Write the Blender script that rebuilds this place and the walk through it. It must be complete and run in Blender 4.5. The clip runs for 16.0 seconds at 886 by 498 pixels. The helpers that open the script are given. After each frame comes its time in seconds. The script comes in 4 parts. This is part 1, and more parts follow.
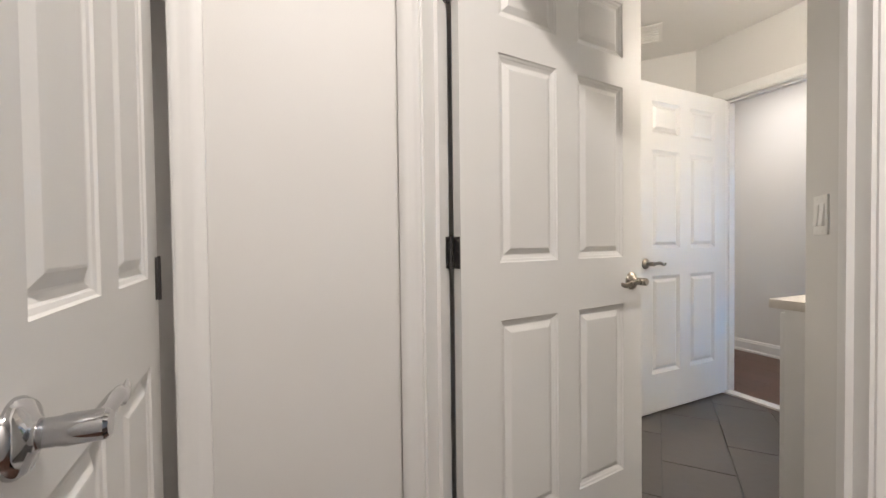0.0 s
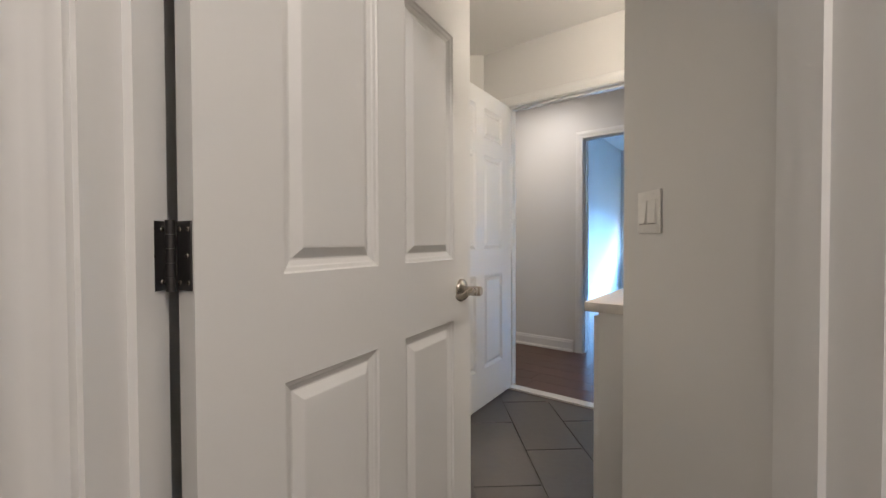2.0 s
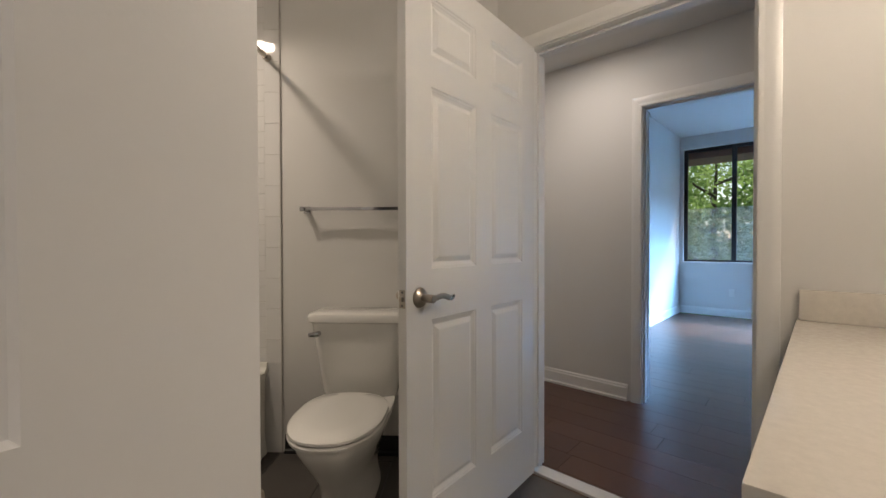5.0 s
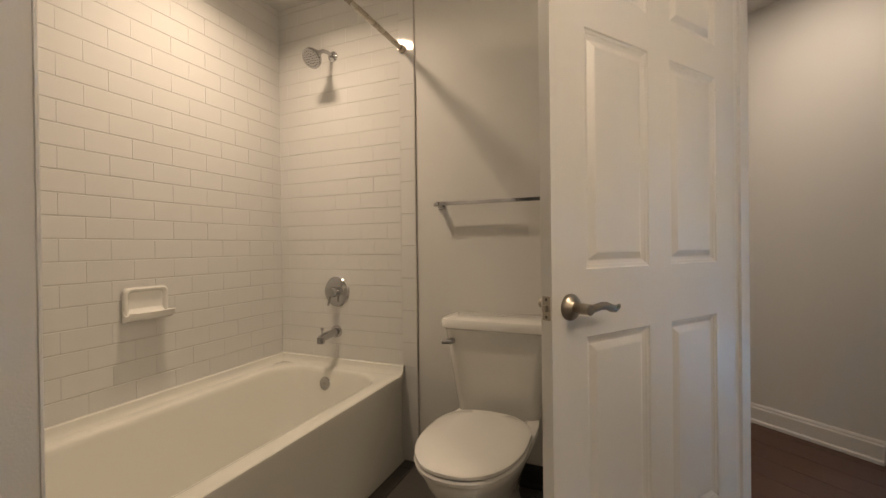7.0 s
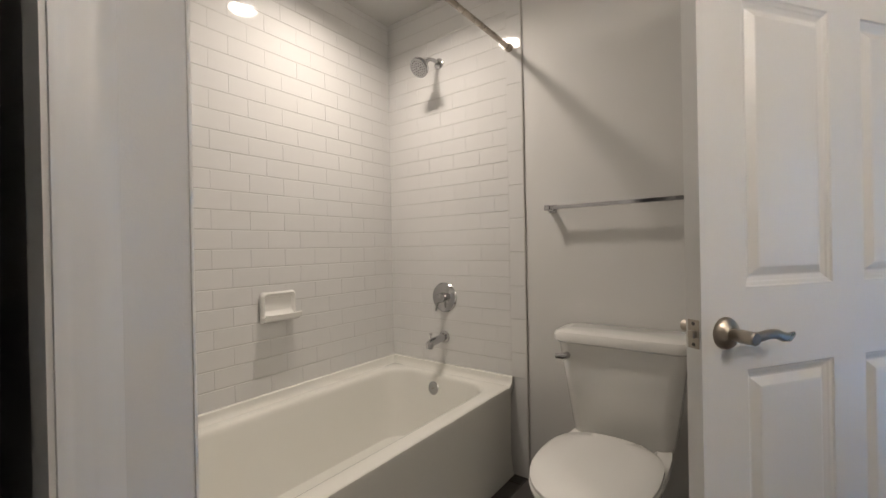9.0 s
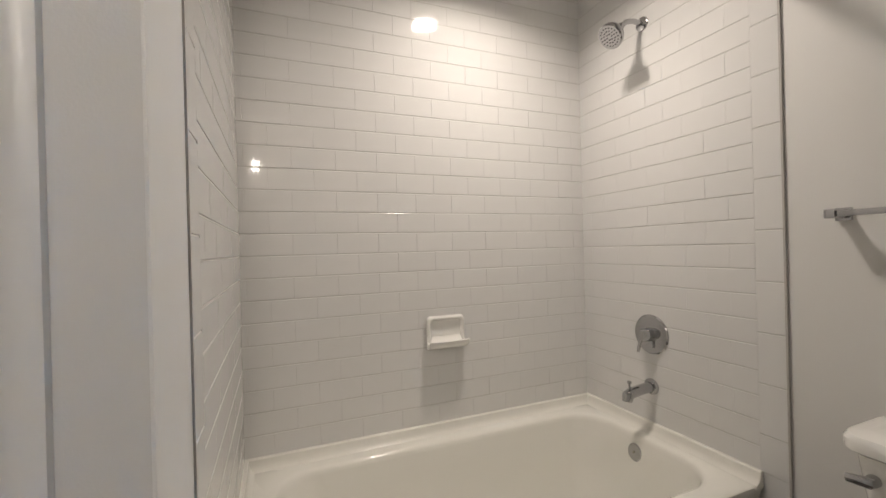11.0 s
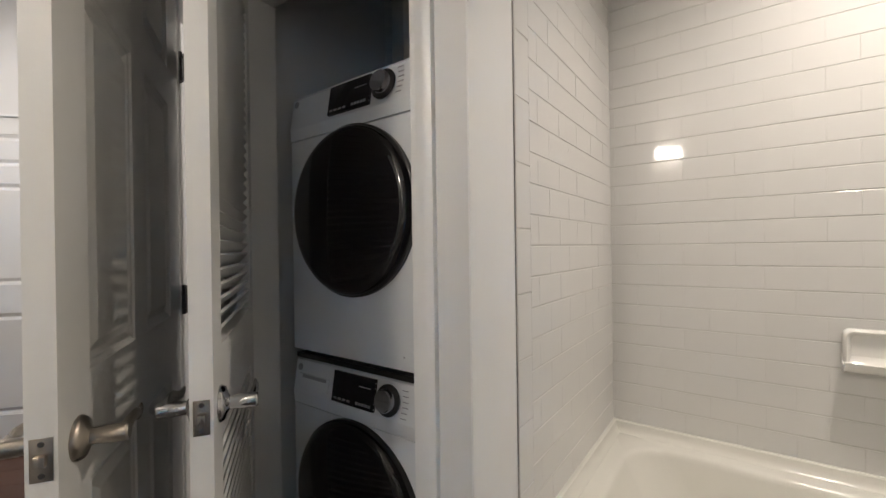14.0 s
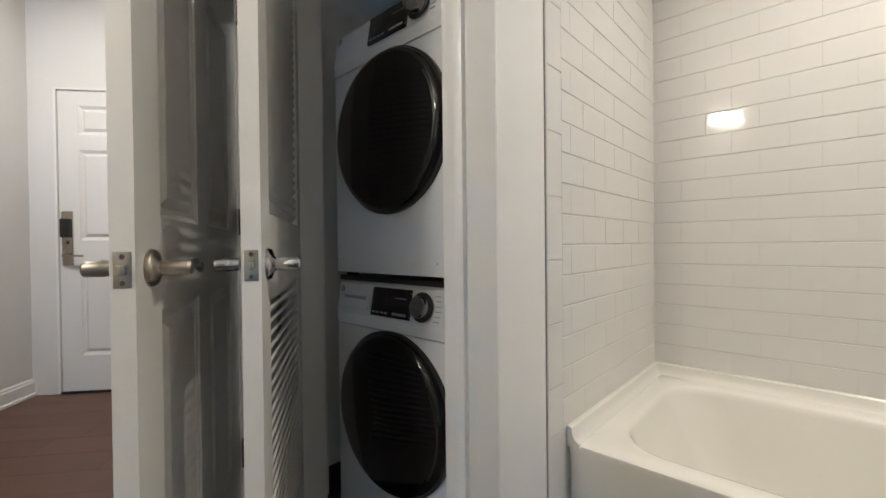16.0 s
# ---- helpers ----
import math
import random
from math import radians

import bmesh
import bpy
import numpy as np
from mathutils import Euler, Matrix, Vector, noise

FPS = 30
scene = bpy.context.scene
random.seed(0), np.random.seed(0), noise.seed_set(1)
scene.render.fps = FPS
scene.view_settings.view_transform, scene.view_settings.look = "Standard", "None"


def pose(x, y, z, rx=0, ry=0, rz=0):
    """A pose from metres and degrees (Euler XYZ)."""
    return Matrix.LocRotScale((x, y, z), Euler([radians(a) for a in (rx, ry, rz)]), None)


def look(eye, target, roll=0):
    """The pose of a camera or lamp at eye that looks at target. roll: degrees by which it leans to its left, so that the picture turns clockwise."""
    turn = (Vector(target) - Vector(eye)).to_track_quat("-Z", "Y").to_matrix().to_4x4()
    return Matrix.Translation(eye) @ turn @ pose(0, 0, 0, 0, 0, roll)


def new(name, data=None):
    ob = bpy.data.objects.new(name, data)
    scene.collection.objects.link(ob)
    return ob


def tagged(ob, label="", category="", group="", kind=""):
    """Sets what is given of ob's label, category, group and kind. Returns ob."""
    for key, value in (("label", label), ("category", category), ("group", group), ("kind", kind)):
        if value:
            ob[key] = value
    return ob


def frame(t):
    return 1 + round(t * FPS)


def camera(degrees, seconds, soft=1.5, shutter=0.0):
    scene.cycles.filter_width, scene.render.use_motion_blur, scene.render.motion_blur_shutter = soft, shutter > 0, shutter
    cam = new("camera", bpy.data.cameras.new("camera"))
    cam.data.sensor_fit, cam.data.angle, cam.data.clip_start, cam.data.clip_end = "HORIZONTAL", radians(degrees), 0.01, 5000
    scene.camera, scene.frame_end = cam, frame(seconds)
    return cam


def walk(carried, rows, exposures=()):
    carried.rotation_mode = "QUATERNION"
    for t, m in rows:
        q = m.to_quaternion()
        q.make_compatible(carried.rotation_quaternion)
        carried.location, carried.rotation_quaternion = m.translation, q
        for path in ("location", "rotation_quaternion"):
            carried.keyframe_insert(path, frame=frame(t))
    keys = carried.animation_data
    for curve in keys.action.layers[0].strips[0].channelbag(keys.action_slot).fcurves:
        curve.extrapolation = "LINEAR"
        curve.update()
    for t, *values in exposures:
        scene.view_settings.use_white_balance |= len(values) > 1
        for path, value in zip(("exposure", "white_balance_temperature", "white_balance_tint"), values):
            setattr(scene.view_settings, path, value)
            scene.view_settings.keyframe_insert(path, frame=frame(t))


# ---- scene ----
cam = camera(94.4, 16.0)
PATH = [
    (0, (0.107, -0.109, 1.097), (-0.819, 1.663, 1.055), -0.7),
    (0.5, (0.076, 0.001, 1.088), (-0.394, 1.944, 1.044), -0.2),
    (1, (0.018, 0.106, 1.063), (-0.14, 2.099, 1.021), -0.1),
    (1.5, (-0.009, 0.254, 1.061), (-0.013, 2.253, 1.021), 0.0),
    (2, (-0.078, 0.38, 1.08), (0.004, 2.378, 1.042), -0.2),
    (2.5, (-0.098, 0.473, 1.067), (0.049, 2.467, 1.027), -0.3),
    (3, (-0.049, 0.632, 1.06), (0.131, 2.623, 1.018), -0.4),
    (3.2, (-0.005, 0.721, 1.074), (0.178, 2.712, 1.032), -0.4),
    (5.3, (0.199, 1.383, 1.115), (0.015, 3.374, 1.091), -0.2),
    (5.5, (0.207, 1.396, 1.114), (-0.04, 3.38, 1.091), -0.3),
    (6, (0.192, 1.465, 1.113), (-0.229, 3.418, 1.096), -0.6),
    (6.5, (0.163, 1.559, 1.105), (-0.428, 3.468, 1.092), -0.6),
    (7, (0.148, 1.628, 1.091), (-0.631, 3.47, 1.079), -0.7),
    (7.5, (0.144, 1.642, 1.088), (-0.785, 3.413, 1.081), -0.8),
    (8, (0.144, 1.642, 1.085), (-0.899, 3.348, 1.078), -0.8),
    (8.2, (0.14, 1.646, 1.084), (-0.937, 3.332, 1.08), -0.8),
    (10.3, (-0.014, 1.813, 1.232), (-1.565, 3.076, 1.215), -1.5),
    (10.5, (-0.019, 1.887, 1.237), (-1.651, 3.043, 1.223), -1.4),
    (11, (-0.016, 2.044, 1.227), (-1.869, 2.798, 1.226), -1.5),
    (11.5, (-0.126, 2.109, 1.226), (-2.102, 2.414, 1.207), -1.1),
    (12, (-0.117, 2.207, 1.22), (-2.109, 2.027, 1.227), -1.2),
    (12.5, (-0.027, 2.2, 1.223), (-1.955, 1.666, 1.241), -1.0),
    (13, (0.087, 2.245, 1.22), (-1.731, 1.412, 1.237), -0.9),
    (13.5, (0.155, 2.3, 1.216), (-1.552, 1.257, 1.224), -0.8),
    (14, (0.164, 2.364, 1.214), (-1.455, 1.191, 1.21), -0.8),
    (14.5, (0.171, 2.389, 1.202), (-1.393, 1.143, 1.196), -0.7),
    (15, (0.172, 2.411, 1.156), (-1.347, 1.11, 1.14), -0.6),
    (15.5, (0.172, 2.419, 1.074), (-1.32, 1.088, 1.057), -0.6),
    (16, (0.175, 2.419, 0.975), (-1.302, 1.071, 0.954), -0.6),
]
walk(cam, [(t, look(eye, target, roll)) for t, eye, target, roll in PATH],
     [(0.0, 0.75, 6350, 10), (0.6, 0.4, 6450, 10), (2.5, 0.25, 6500, 11), (3.2, 0.1, 6600, 11), (5.3, -0.2, 6900, 12), (6.5, -0.2, 7500, 13), (7.0, -0.2, 8100, 14), (7.5, -0.1, 7300, 13), (8.0, 0.0, 6500, 11), (10.3, 0.0, 6300, 11), (13.0, 0.2, 6250, 10), (14.5, 0.38, 6250, 9), (16.0, 0.55, 6200, 7)])

# ---- world, sun and lamps ----
DG = -40.0
R = pose(0, 0, 0, 0, 0, DG)          # hall and living room frame: x along a, y along n
CEIL, CEIL_L = 2.48, 2.80
WIN_N = 8.60


def dg(a, n, z=0.0):
    return R @ Vector((a, n, z))


world = bpy.data.worlds.new("sky")
scene.world = world
world.use_nodes = True
wn = world.node_tree.nodes
sky = wn.new("ShaderNodeTexSky")
sky.sky_type = "NISHITA"
sky.sun_disc = False
SUNWAY = Vector((-0.38, -1.0, -0.90))
sunward = R.to_3x3() @ -SUNWAY
sky.sun_elevation, sky.sun_rotation = math.asin(sunward.normalized().z), math.atan2(sunward.x, sunward.y)
world.node_tree.links.new(sky.outputs[0], wn["Background"].inputs[0])
wn["Background"].inputs[1].default_value = 0.15


def lamp(name, kind, m, energy, color, **kw):
    data = bpy.data.lights.new(name, kind)
    data.energy, data.color = energy, color
    for key, value in kw.items():
        if key == "size":
            data.size = value
        elif key == "size_y":
            data.shape, data.size_y = "RECTANGLE", value
        elif key == "radius":
            data.shadow_soft_size = value
        elif key == "angle":
            data.angle = value
        elif key == "spread":
            data.spread = value
        elif key == "disk":
            data.shape, data.size = "DISK", value
    ob = new(name, data)
    ob.matrix_world = m
    return ob


WARM = (1.0, 0.875, 0.74)
HALLC = (1.0, 0.90, 0.82)
lamp("sun", "SUN", look((0, 0, 9), Vector((0, 0, 9)) + (R.to_3x3() @ SUNWAY)), 5.0, (1, 0.95, 0.86), angle=radians(0.5))
SHOWER = (-1.17, 2.84, CEIL - 0.012)
lamp("shower_lamp", "AREA", pose(*SHOWER), 11.0, WARM, disk=0.13, spread=radians(148))
lamp("hall_lamp", "AREA", R @ pose(-1.95, 3.55, CEIL - 0.012), 8, HALLC, disk=0.14)
# Added blue fill outside the window, standing in for skylight on the room's floor.
lamp("sky_fill", "AREA", R @ pose(0.55, WIN_N + 0.62, 1.75, -44, 0, -50), 430, (0.20, 0.50, 1.0), size=1.2, size_y=1.4, spread=radians(78))
lamp("entry_lamp", "AREA", R @ pose(0.35, 0.15, CEIL_L - 0.012), 25, HALLC, disk=0.16)

# ---- materials ----


def mat(name, color, rough=0.5, metal=0.0, bump=0.0, scale=60.0, vary=0.06, stain=2.5, coat=0.0, per_object=0.0, spec=0.5):
    m = bpy.data.materials.new(name)
    m.use_nodes = True
    nt = m.node_tree
    b = nt.nodes["Principled BSDF"]
    b.inputs["Roughness"].default_value = rough
    b.inputs["Metallic"].default_value = metal
    b.inputs["Coat Weight"].default_value = coat
    b.inputs["Specular IOR Level"].default_value = spec
    tc = nt.nodes.new("ShaderNodeTexCoord")
    n1 = nt.nodes.new("ShaderNodeTexNoise")
    n1.inputs["Scale"].default_value = stain
    n1.inputs["Detail"].default_value = 5
    n2 = nt.nodes.new("ShaderNodeTexNoise")
    n2.inputs["Scale"].default_value = scale
    n2.inputs["Detail"].default_value = 4
    nt.links.new(tc.outputs["Object"], n1.inputs["Vector"])
    nt.links.new(tc.outputs["Object"], n2.inputs["Vector"])
    mix = nt.nodes.new("ShaderNodeMix")
    mix.data_type = "RGBA"
    lo = [c * (1 - vary) for c in color]
    hi = [min(1.0, c * (1 + vary)) for c in color]
    mix.inputs["A"].default_value = (*lo, 1)
    mix.inputs["B"].default_value = (*hi, 1)
    add = nt.nodes.new("ShaderNodeMath")
    add.operation = "MULTIPLY_ADD"
    add.inputs[1].default_value = 0.35
    nt.links.new(n2.outputs["Fac"], add.inputs[0])
    half = nt.nodes.new("ShaderNodeMath")
    half.operation = "MULTIPLY"
    half.inputs[1].default_value = 0.65
    nt.links.new(n1.outputs["Fac"], half.inputs[0])
    nt.links.new(half.outputs[0], add.inputs[2])
    fac = add.outputs[0]
    if per_object:
        oi = nt.nodes.new("ShaderNodeObjectInfo")
        sm = nt.nodes.new("ShaderNodeMath")
        sm.operation = "MULTIPLY_ADD"
        sm.inputs[1].default_value = per_object
        nt.links.new(oi.outputs["Random"], sm.inputs[0])
        nt.links.new(fac, sm.inputs[2])
        fac = sm.outputs[0]
    nt.links.new(fac, mix.inputs["Factor"])
    nt.links.new(mix.outputs["Result"], b.inputs["Base Color"])
    rr = nt.nodes.new("ShaderNodeMapRange")
    rr.inputs["To Min"].default_value = rough * 0.8
    rr.inputs["To Max"].default_value = min(1, rough * 1.2)
    nt.links.new(n1.outputs["Fac"], rr.inputs["Value"])
    nt.links.new(rr.outputs[0], b.inputs["Roughness"])
    if bump:
        bp = nt.nodes.new("ShaderNodeBump")
        bp.inputs["Strength"].default_value = bump
        bp.inputs["Distance"].default_value = 0.002
        nt.links.new(n2.outputs["Fac"], bp.inputs["Height"])
        nt.links.new(bp.outputs[0], b.inputs["Normal"])
    return m


def glow(name, color, strength):
    m = bpy.data.materials.new(name)
    m.use_nodes = True
    b = m.node_tree.nodes["Principled BSDF"]
    b.inputs["Base Color"].default_value = (0.8, 0.8, 0.8, 1)
    b.inputs["Emission Color"].default_value = (*color, 1)
    b.inputs["Emission Strength"].default_value = strength
    return m


PAINT = mat("wall paint", (0.66, 0.65, 0.63), 0.55, bump=0.12, scale=260, vary=0.03, stain=1.2)
CEILP = mat("ceiling paint", (0.72, 0.71, 0.69), 0.8, bump=0.15, scale=180, vary=0.03)
TRIM = mat("white trim paint", (0.74, 0.735, 0.72), 0.32, bump=0.05, scale=90, vary=0.03)
DOORP = mat("white door paint", (0.69, 0.685, 0.665), 0.36, bump=0.08, scale=140, vary=0.03)
TILE = mat("white glazed tile", (0.65, 0.645, 0.635), 0.055, bump=0.03, scale=14, vary=0.03, per_object=0.25)
GROUT = mat("pale grout", (0.53, 0.52, 0.50), 0.8, bump=0.3, scale=300)
ACRYL = mat("glossy tub acrylic", (0.74, 0.73, 0.68), 0.14, vary=0.02)
PORC = mat("white porcelain", (0.76, 0.75, 0.72), 0.08, vary=0.02, coat=0.4)
CHROME = mat("chrome", (0.50, 0.50, 0.51), 0.09, 1.0, vary=0.05)
NICKEL = mat("satin nickel", (0.40, 0.36, 0.31), 0.27, 1.0, bump=0.05, scale=400, vary=0.08)
HINGE = mat("dark bronze hinge", (0.09, 0.085, 0.085), 0.38, 0.8, vary=0.2)
SLATE = mat("dark grey floor tile", (0.072, 0.064, 0.058), 0.48, bump=0.35, scale=28, vary=0.28, stain=3.5, per_object=0.35)
DGROUT = mat("dark grout", (0.11, 0.105, 0.10), 0.85, bump=0.3, scale=200)
QUARTZ = mat("cream speckled quartz", (0.66, 0.62, 0.56), 0.22, vary=0.14, scale=220, stain=60)
MARBLE = mat("white marble threshold", (0.66, 0.65, 0.63), 0.25, vary=0.12, stain=12)
APPL = mat("white appliance enamel", (0.70, 0.71, 0.72), 0.25, vary=0.02)
BLACKG = mat("black door glass", (0.006, 0.005, 0.006), 0.06, vary=0.1)
BLACKP = mat("black plastic", (0.012, 0.012, 0.012), 0.3, vary=0.2)
DISPLAY = mat("black display glass", (0.012, 0.012, 0.016), 0.12, vary=0.1)
GREYT = mat("grey print", (0.30, 0.30, 0.31), 0.5)
PLATE = mat("white switch plastic", (0.74, 0.73, 0.70), 0.3, vary=0.02)
ALMOND = mat("almond plastic", (0.55, 0.49, 0.38), 0.4)
FRAMEB = mat("dark bronze aluminium", (0.03, 0.028, 0.028), 0.4, 0.3)
CAB = mat("white cabinet paint", (0.73, 0.72, 0.70), 0.35, vary=0.03)
LEAF = mat("green leaves", (0.12, 0.24, 0.05), 0.5, vary=0.6, stain=3.0, scale=9)
BARK = mat("bark", (0.10, 0.075, 0.055), 0.9, bump=0.8, scale=30, vary=0.4)
GRASS = mat("lawn", (0.10, 0.16, 0.05), 0.9, bump=0.6, scale=40, vary=0.4)
DARKW = mat("dark baseboard", (0.010, 0.010, 0.012), 0.5)
BRICKR = mat("red brick far wall", (0.30, 0.16, 0.12), 0.8, vary=0.2)
CAULK = mat("grey caulk", (0.42, 0.40, 0.38), 0.6)
VANITY = glow("vanity lamp glass", WARM, 86.0)
LEDW = glow("lamp glass", (1.0, 0.84, 0.66), 6.0)


def thin_leaf(m):
    """Lets light through the leaves."""
    nt = m.node_tree
    b = nt.nodes["Principled BSDF"]
    tr = nt.nodes.new("ShaderNodeBsdfTranslucent")
    tr.inputs["Color"].default_value = (0.42, 0.60, 0.20, 1)
    mx = nt.nodes.new("ShaderNodeMixShader")
    mx.inputs[0].default_value = 0.5
    nt.links.new(b.outputs[0], mx.inputs[1])
    nt.links.new(tr.outputs[0], mx.inputs[2])
    nt.links.new(mx.outputs[0], nt.nodes["Material Output"].inputs[0])


thin_leaf(LEAF)


def wood_mat():
    m = mat("dark brown plank", (0.075, 0.034, 0.021), 0.36, bump=0.15, scale=40, vary=0.35, per_object=0.5)
    nt = m.node_tree
    tc = [n for n in nt.nodes if n.type == "TEX_COORD"][0]
    mp = nt.nodes.new("ShaderNodeMapping")
    mp.inputs["Scale"].default_value = (1.0, 14.0, 1.0)
    nt.links.new(tc.outputs["Object"], mp.inputs["Vector"])
    for n in [n for n in nt.nodes if n.type == "TEX_NOISE"]:
        nt.links.new(mp.outputs[0], n.inputs["Vector"])
    return m


WOOD = wood_mat()


def glass_mat():
    m = bpy.data.materials.new("window glass")
    m.use_nodes = True
    b = m.node_tree.nodes["Principled BSDF"]
    b.inputs["Base Color"].default_value = (0.95, 0.97, 0.97, 1)
    b.inputs["Transmission Weight"].default_value = 1.0
    b.inputs["Roughness"].default_value = 0.0
    b.inputs["IOR"].default_value = 1.02
    return m


GLASS = glass_mat()

# ---- mesh helpers ----


def box(bm, x0, x1, y0, y1, z0, z1, bevel=0.0, m=None):
    vs = [bm.verts.new((x, y, z)) for z in (z0, z1) for x, y in ((x0, y0), (x1, y0), (x1, y1), (x0, y1))]
    fs = [bm.faces.new([vs[i] for i in q]) for q in ((3, 2, 1, 0), (4, 5, 6, 7), (0, 1, 5, 4), (1, 2, 6, 5), (2, 3, 7, 6), (3, 0, 4, 7))]
    if bevel:
        es = list({e for f in fs for e in f.edges})
        r = bmesh.ops.bevel(bm, geom=es, offset=bevel, segments=2, affect="EDGES", profile=0.6)
        vs = list({v for f in r["faces"] for v in f.verts} | {v for v in vs if v.is_valid})
    if m is not None:
        bmesh.ops.transform(bm, matrix=m, verts=[v for v in vs if v.is_valid])
    return vs


def boxes(*specs, bevel=0.0):
    bm = bmesh.new()
    for s in specs:
        box(bm, *s, bevel=bevel)
    return bm


def loft(bm, rings, cap0=True, cap1=True, closed=True):
    """Rings of equal count joined by quads."""
    rows = [[bm.verts.new(p) for p in ring] for ring in rings]
    k = len(rows[0])
    for r0, r1 in zip(rows, rows[1:]):
        for i in range(k if closed else k - 1):
            j = (i + 1) % k
            bm.faces.new((r0[i], r0[j], r1[j], r1[i]))
    if cap0:
        bm.faces.new(rows[0][::-1])
    if cap1:
        bm.faces.new(rows[-1])
    return rows


def circle(r, z, k=28, cx=0.0, cy=0.0, ry=None):
    ry = r if ry is None else ry
    return [(cx + r * math.cos(2 * math.pi * i / k), cy + ry * math.sin(2 * math.pi * i / k), z) for i in range(k)]


def turned(profile, m=None, k=28):
    """A turned solid from (radius, height) pairs along z."""
    bm = bmesh.new()
    loft(bm, [circle(max(r, 1e-4), z, k) for r, z in profile])
    if m is not None:
        bm.transform(m)
    return bm


def rrect(x0, x1, y0, y1, r, z, k=6):
    pts = []
    for cx, cy, a0 in ((x1 - r, y1 - r, 0), (x0 + r, y1 - r, 90), (x0 + r, y0 + r, 180), (x1 - r, y0 + r, 270)):
        for i in range(k + 1):
            a = radians(a0 + 90 * i / k)
            pts.append((cx + r * math.cos(a), cy + r * math.sin(a), z))
    return pts


def tube(pts, radii, k=14):
    """A swept round tube through pts."""
    bm = bmesh.new()
    pts = [Vector(p) for p in pts]
    rings = []
    for i, p in enumerate(pts):
        d = (pts[min(i + 1, len(pts) - 1)] - pts[max(i - 1, 0)]).normalized()
        q = d.to_track_quat("Z", "Y")
        r = radii[i] if isinstance(radii, (list, tuple)) else radii
        ra, rb = r if isinstance(r, tuple) else (r, r)
        rings.append([p + q @ Vector((ra * math.cos(2 * math.pi * j / k), rb * math.sin(2 * math.pi * j / k), 0)) for j in range(k)])
    loft(bm, rings)
    return bm


def mesh_of(name, bm, material, smooth=False):
    bmesh.ops.recalc_face_normals(bm, faces=bm.faces)
    me = bpy.data.meshes.new(name)
    bm.to_mesh(me)
    bm.free()
    me.materials.append(material)
    if smooth:
        me.polygons.foreach_set("use_smooth", [True] * len(me.polygons))
        me.set_sharp_from_angle(angle=radians(38))
    return me


def part(name, bm, material, parent=None, label="", smooth=True, m=None):
    ob = new(name, mesh_of(name, bm, material, smooth))
    if parent is not None:
        ob.parent = parent
    if m is not None:
        ob.matrix_basis = m
    if label:
        tagged(ob, label)
    return ob


def thing(name, label, category, m=None, group=""):
    ob = new(name)
    ob.empty_display_size = 0.1
    if m is not None:
        ob.matrix_basis = m
    return tagged(ob, label, category, group)


def setting(name, bm, material, label="", category="", m=None, smooth=False):
    ob = part(name, bm, material, smooth=smooth, m=m)
    return tagged(ob, label, category, kind="structure")


def prism(pts, z0, z1):
    bm = bmesh.new()
    loft(bm, [[(x, y, z0) for x, y in pts], [(x, y, z1) for x, y in pts]])
    return bm

# ---- large structure ----


I3 = Matrix.Identity(4)
DY0, DY1 = 0.80, 0.935          # wall with the bathroom's entry doorway
DX0, DX1 = -0.438, 0.432
HEAD = 2.065
setting("wall_entry", boxes((-0.495, DX0, DY0, DY1, 0, CEIL_L), (DX1, 0.620, DY0, DY1, 0, CEIL_L), (DX0, DX1, DY0, DY1, HEAD, CEIL_L)), PAINT, "off-white painted wall round the bathroom doorway", "wall")
p0, p1, p2 = dg(0.03, 2.9), dg(-0.2, 2.9), dg(-0.2, 1.661)
setting("wall_vanity", prism([(0.54, 0.935), (0.620, 0.935), (dg(-0.088, 1.08).x, dg(-0.088, 1.08).y), (p0.x, p0.y), (p1.x, p1.y), (p2.x, p2.y), (0.54, 1.641)], 0, CEIL), PAINT, "off-white painted wall with a light switch", "wall")
FX0, FX1 = -1.777, -0.875        # doorway from bathroom to hall, in the hall's frame
HN0, HN1 = 2.905, 3.02
setting("wall_hall_door", boxes((-2.03, FX0, HN0, HN1, 0, CEIL), (FX1, 0.035, HN0, HN1, 0, CEIL), (FX0, FX1, HN0, HN1, HEAD, CEIL)), PAINT, "off-white painted wall round the hall doorway", "wall", R)
setting("wall_north", boxes((-1.80, 0.385, 3.487, 3.60, 0, CEIL)), PAINT, "off-white painted wall behind the toilet", "wall")
setting("wall_west", boxes((-1.80, -1.672, 0.935, 3.487, 0, CEIL)), PAINT, "painted wall behind the tub", "wall")
setting("wall_tub_end", boxes((-1.672, -0.55, 1.80, 1.914, 0, CEIL), (-0.645, -0.55, 1.782, 1.80, 0, CEIL)), PAINT, "painted wall between the tub and the laundry closet", "wall")
CY0, CY1 = 1.06, 1.782
setting("wall_closet", boxes((-0.645, -0.55, 0.935, CY0, 0, CEIL), (-0.645, -0.55, CY0, CY1, HEAD, CEIL)), PAINT, "painted wall round the laundry closet opening", "wall")
setting("wall_closet_side", boxes((-1.672, -0.645, 0.935, 1.0, 0, CEIL)), PAINT, "painted side wall inside the laundry closet", "wall")
setting("ceiling", boxes((-1.80, 2.2, 0.84, 3.60, CEIL, CEIL + 0.1)), CEILP, "flat white painted ceiling", "ceiling")
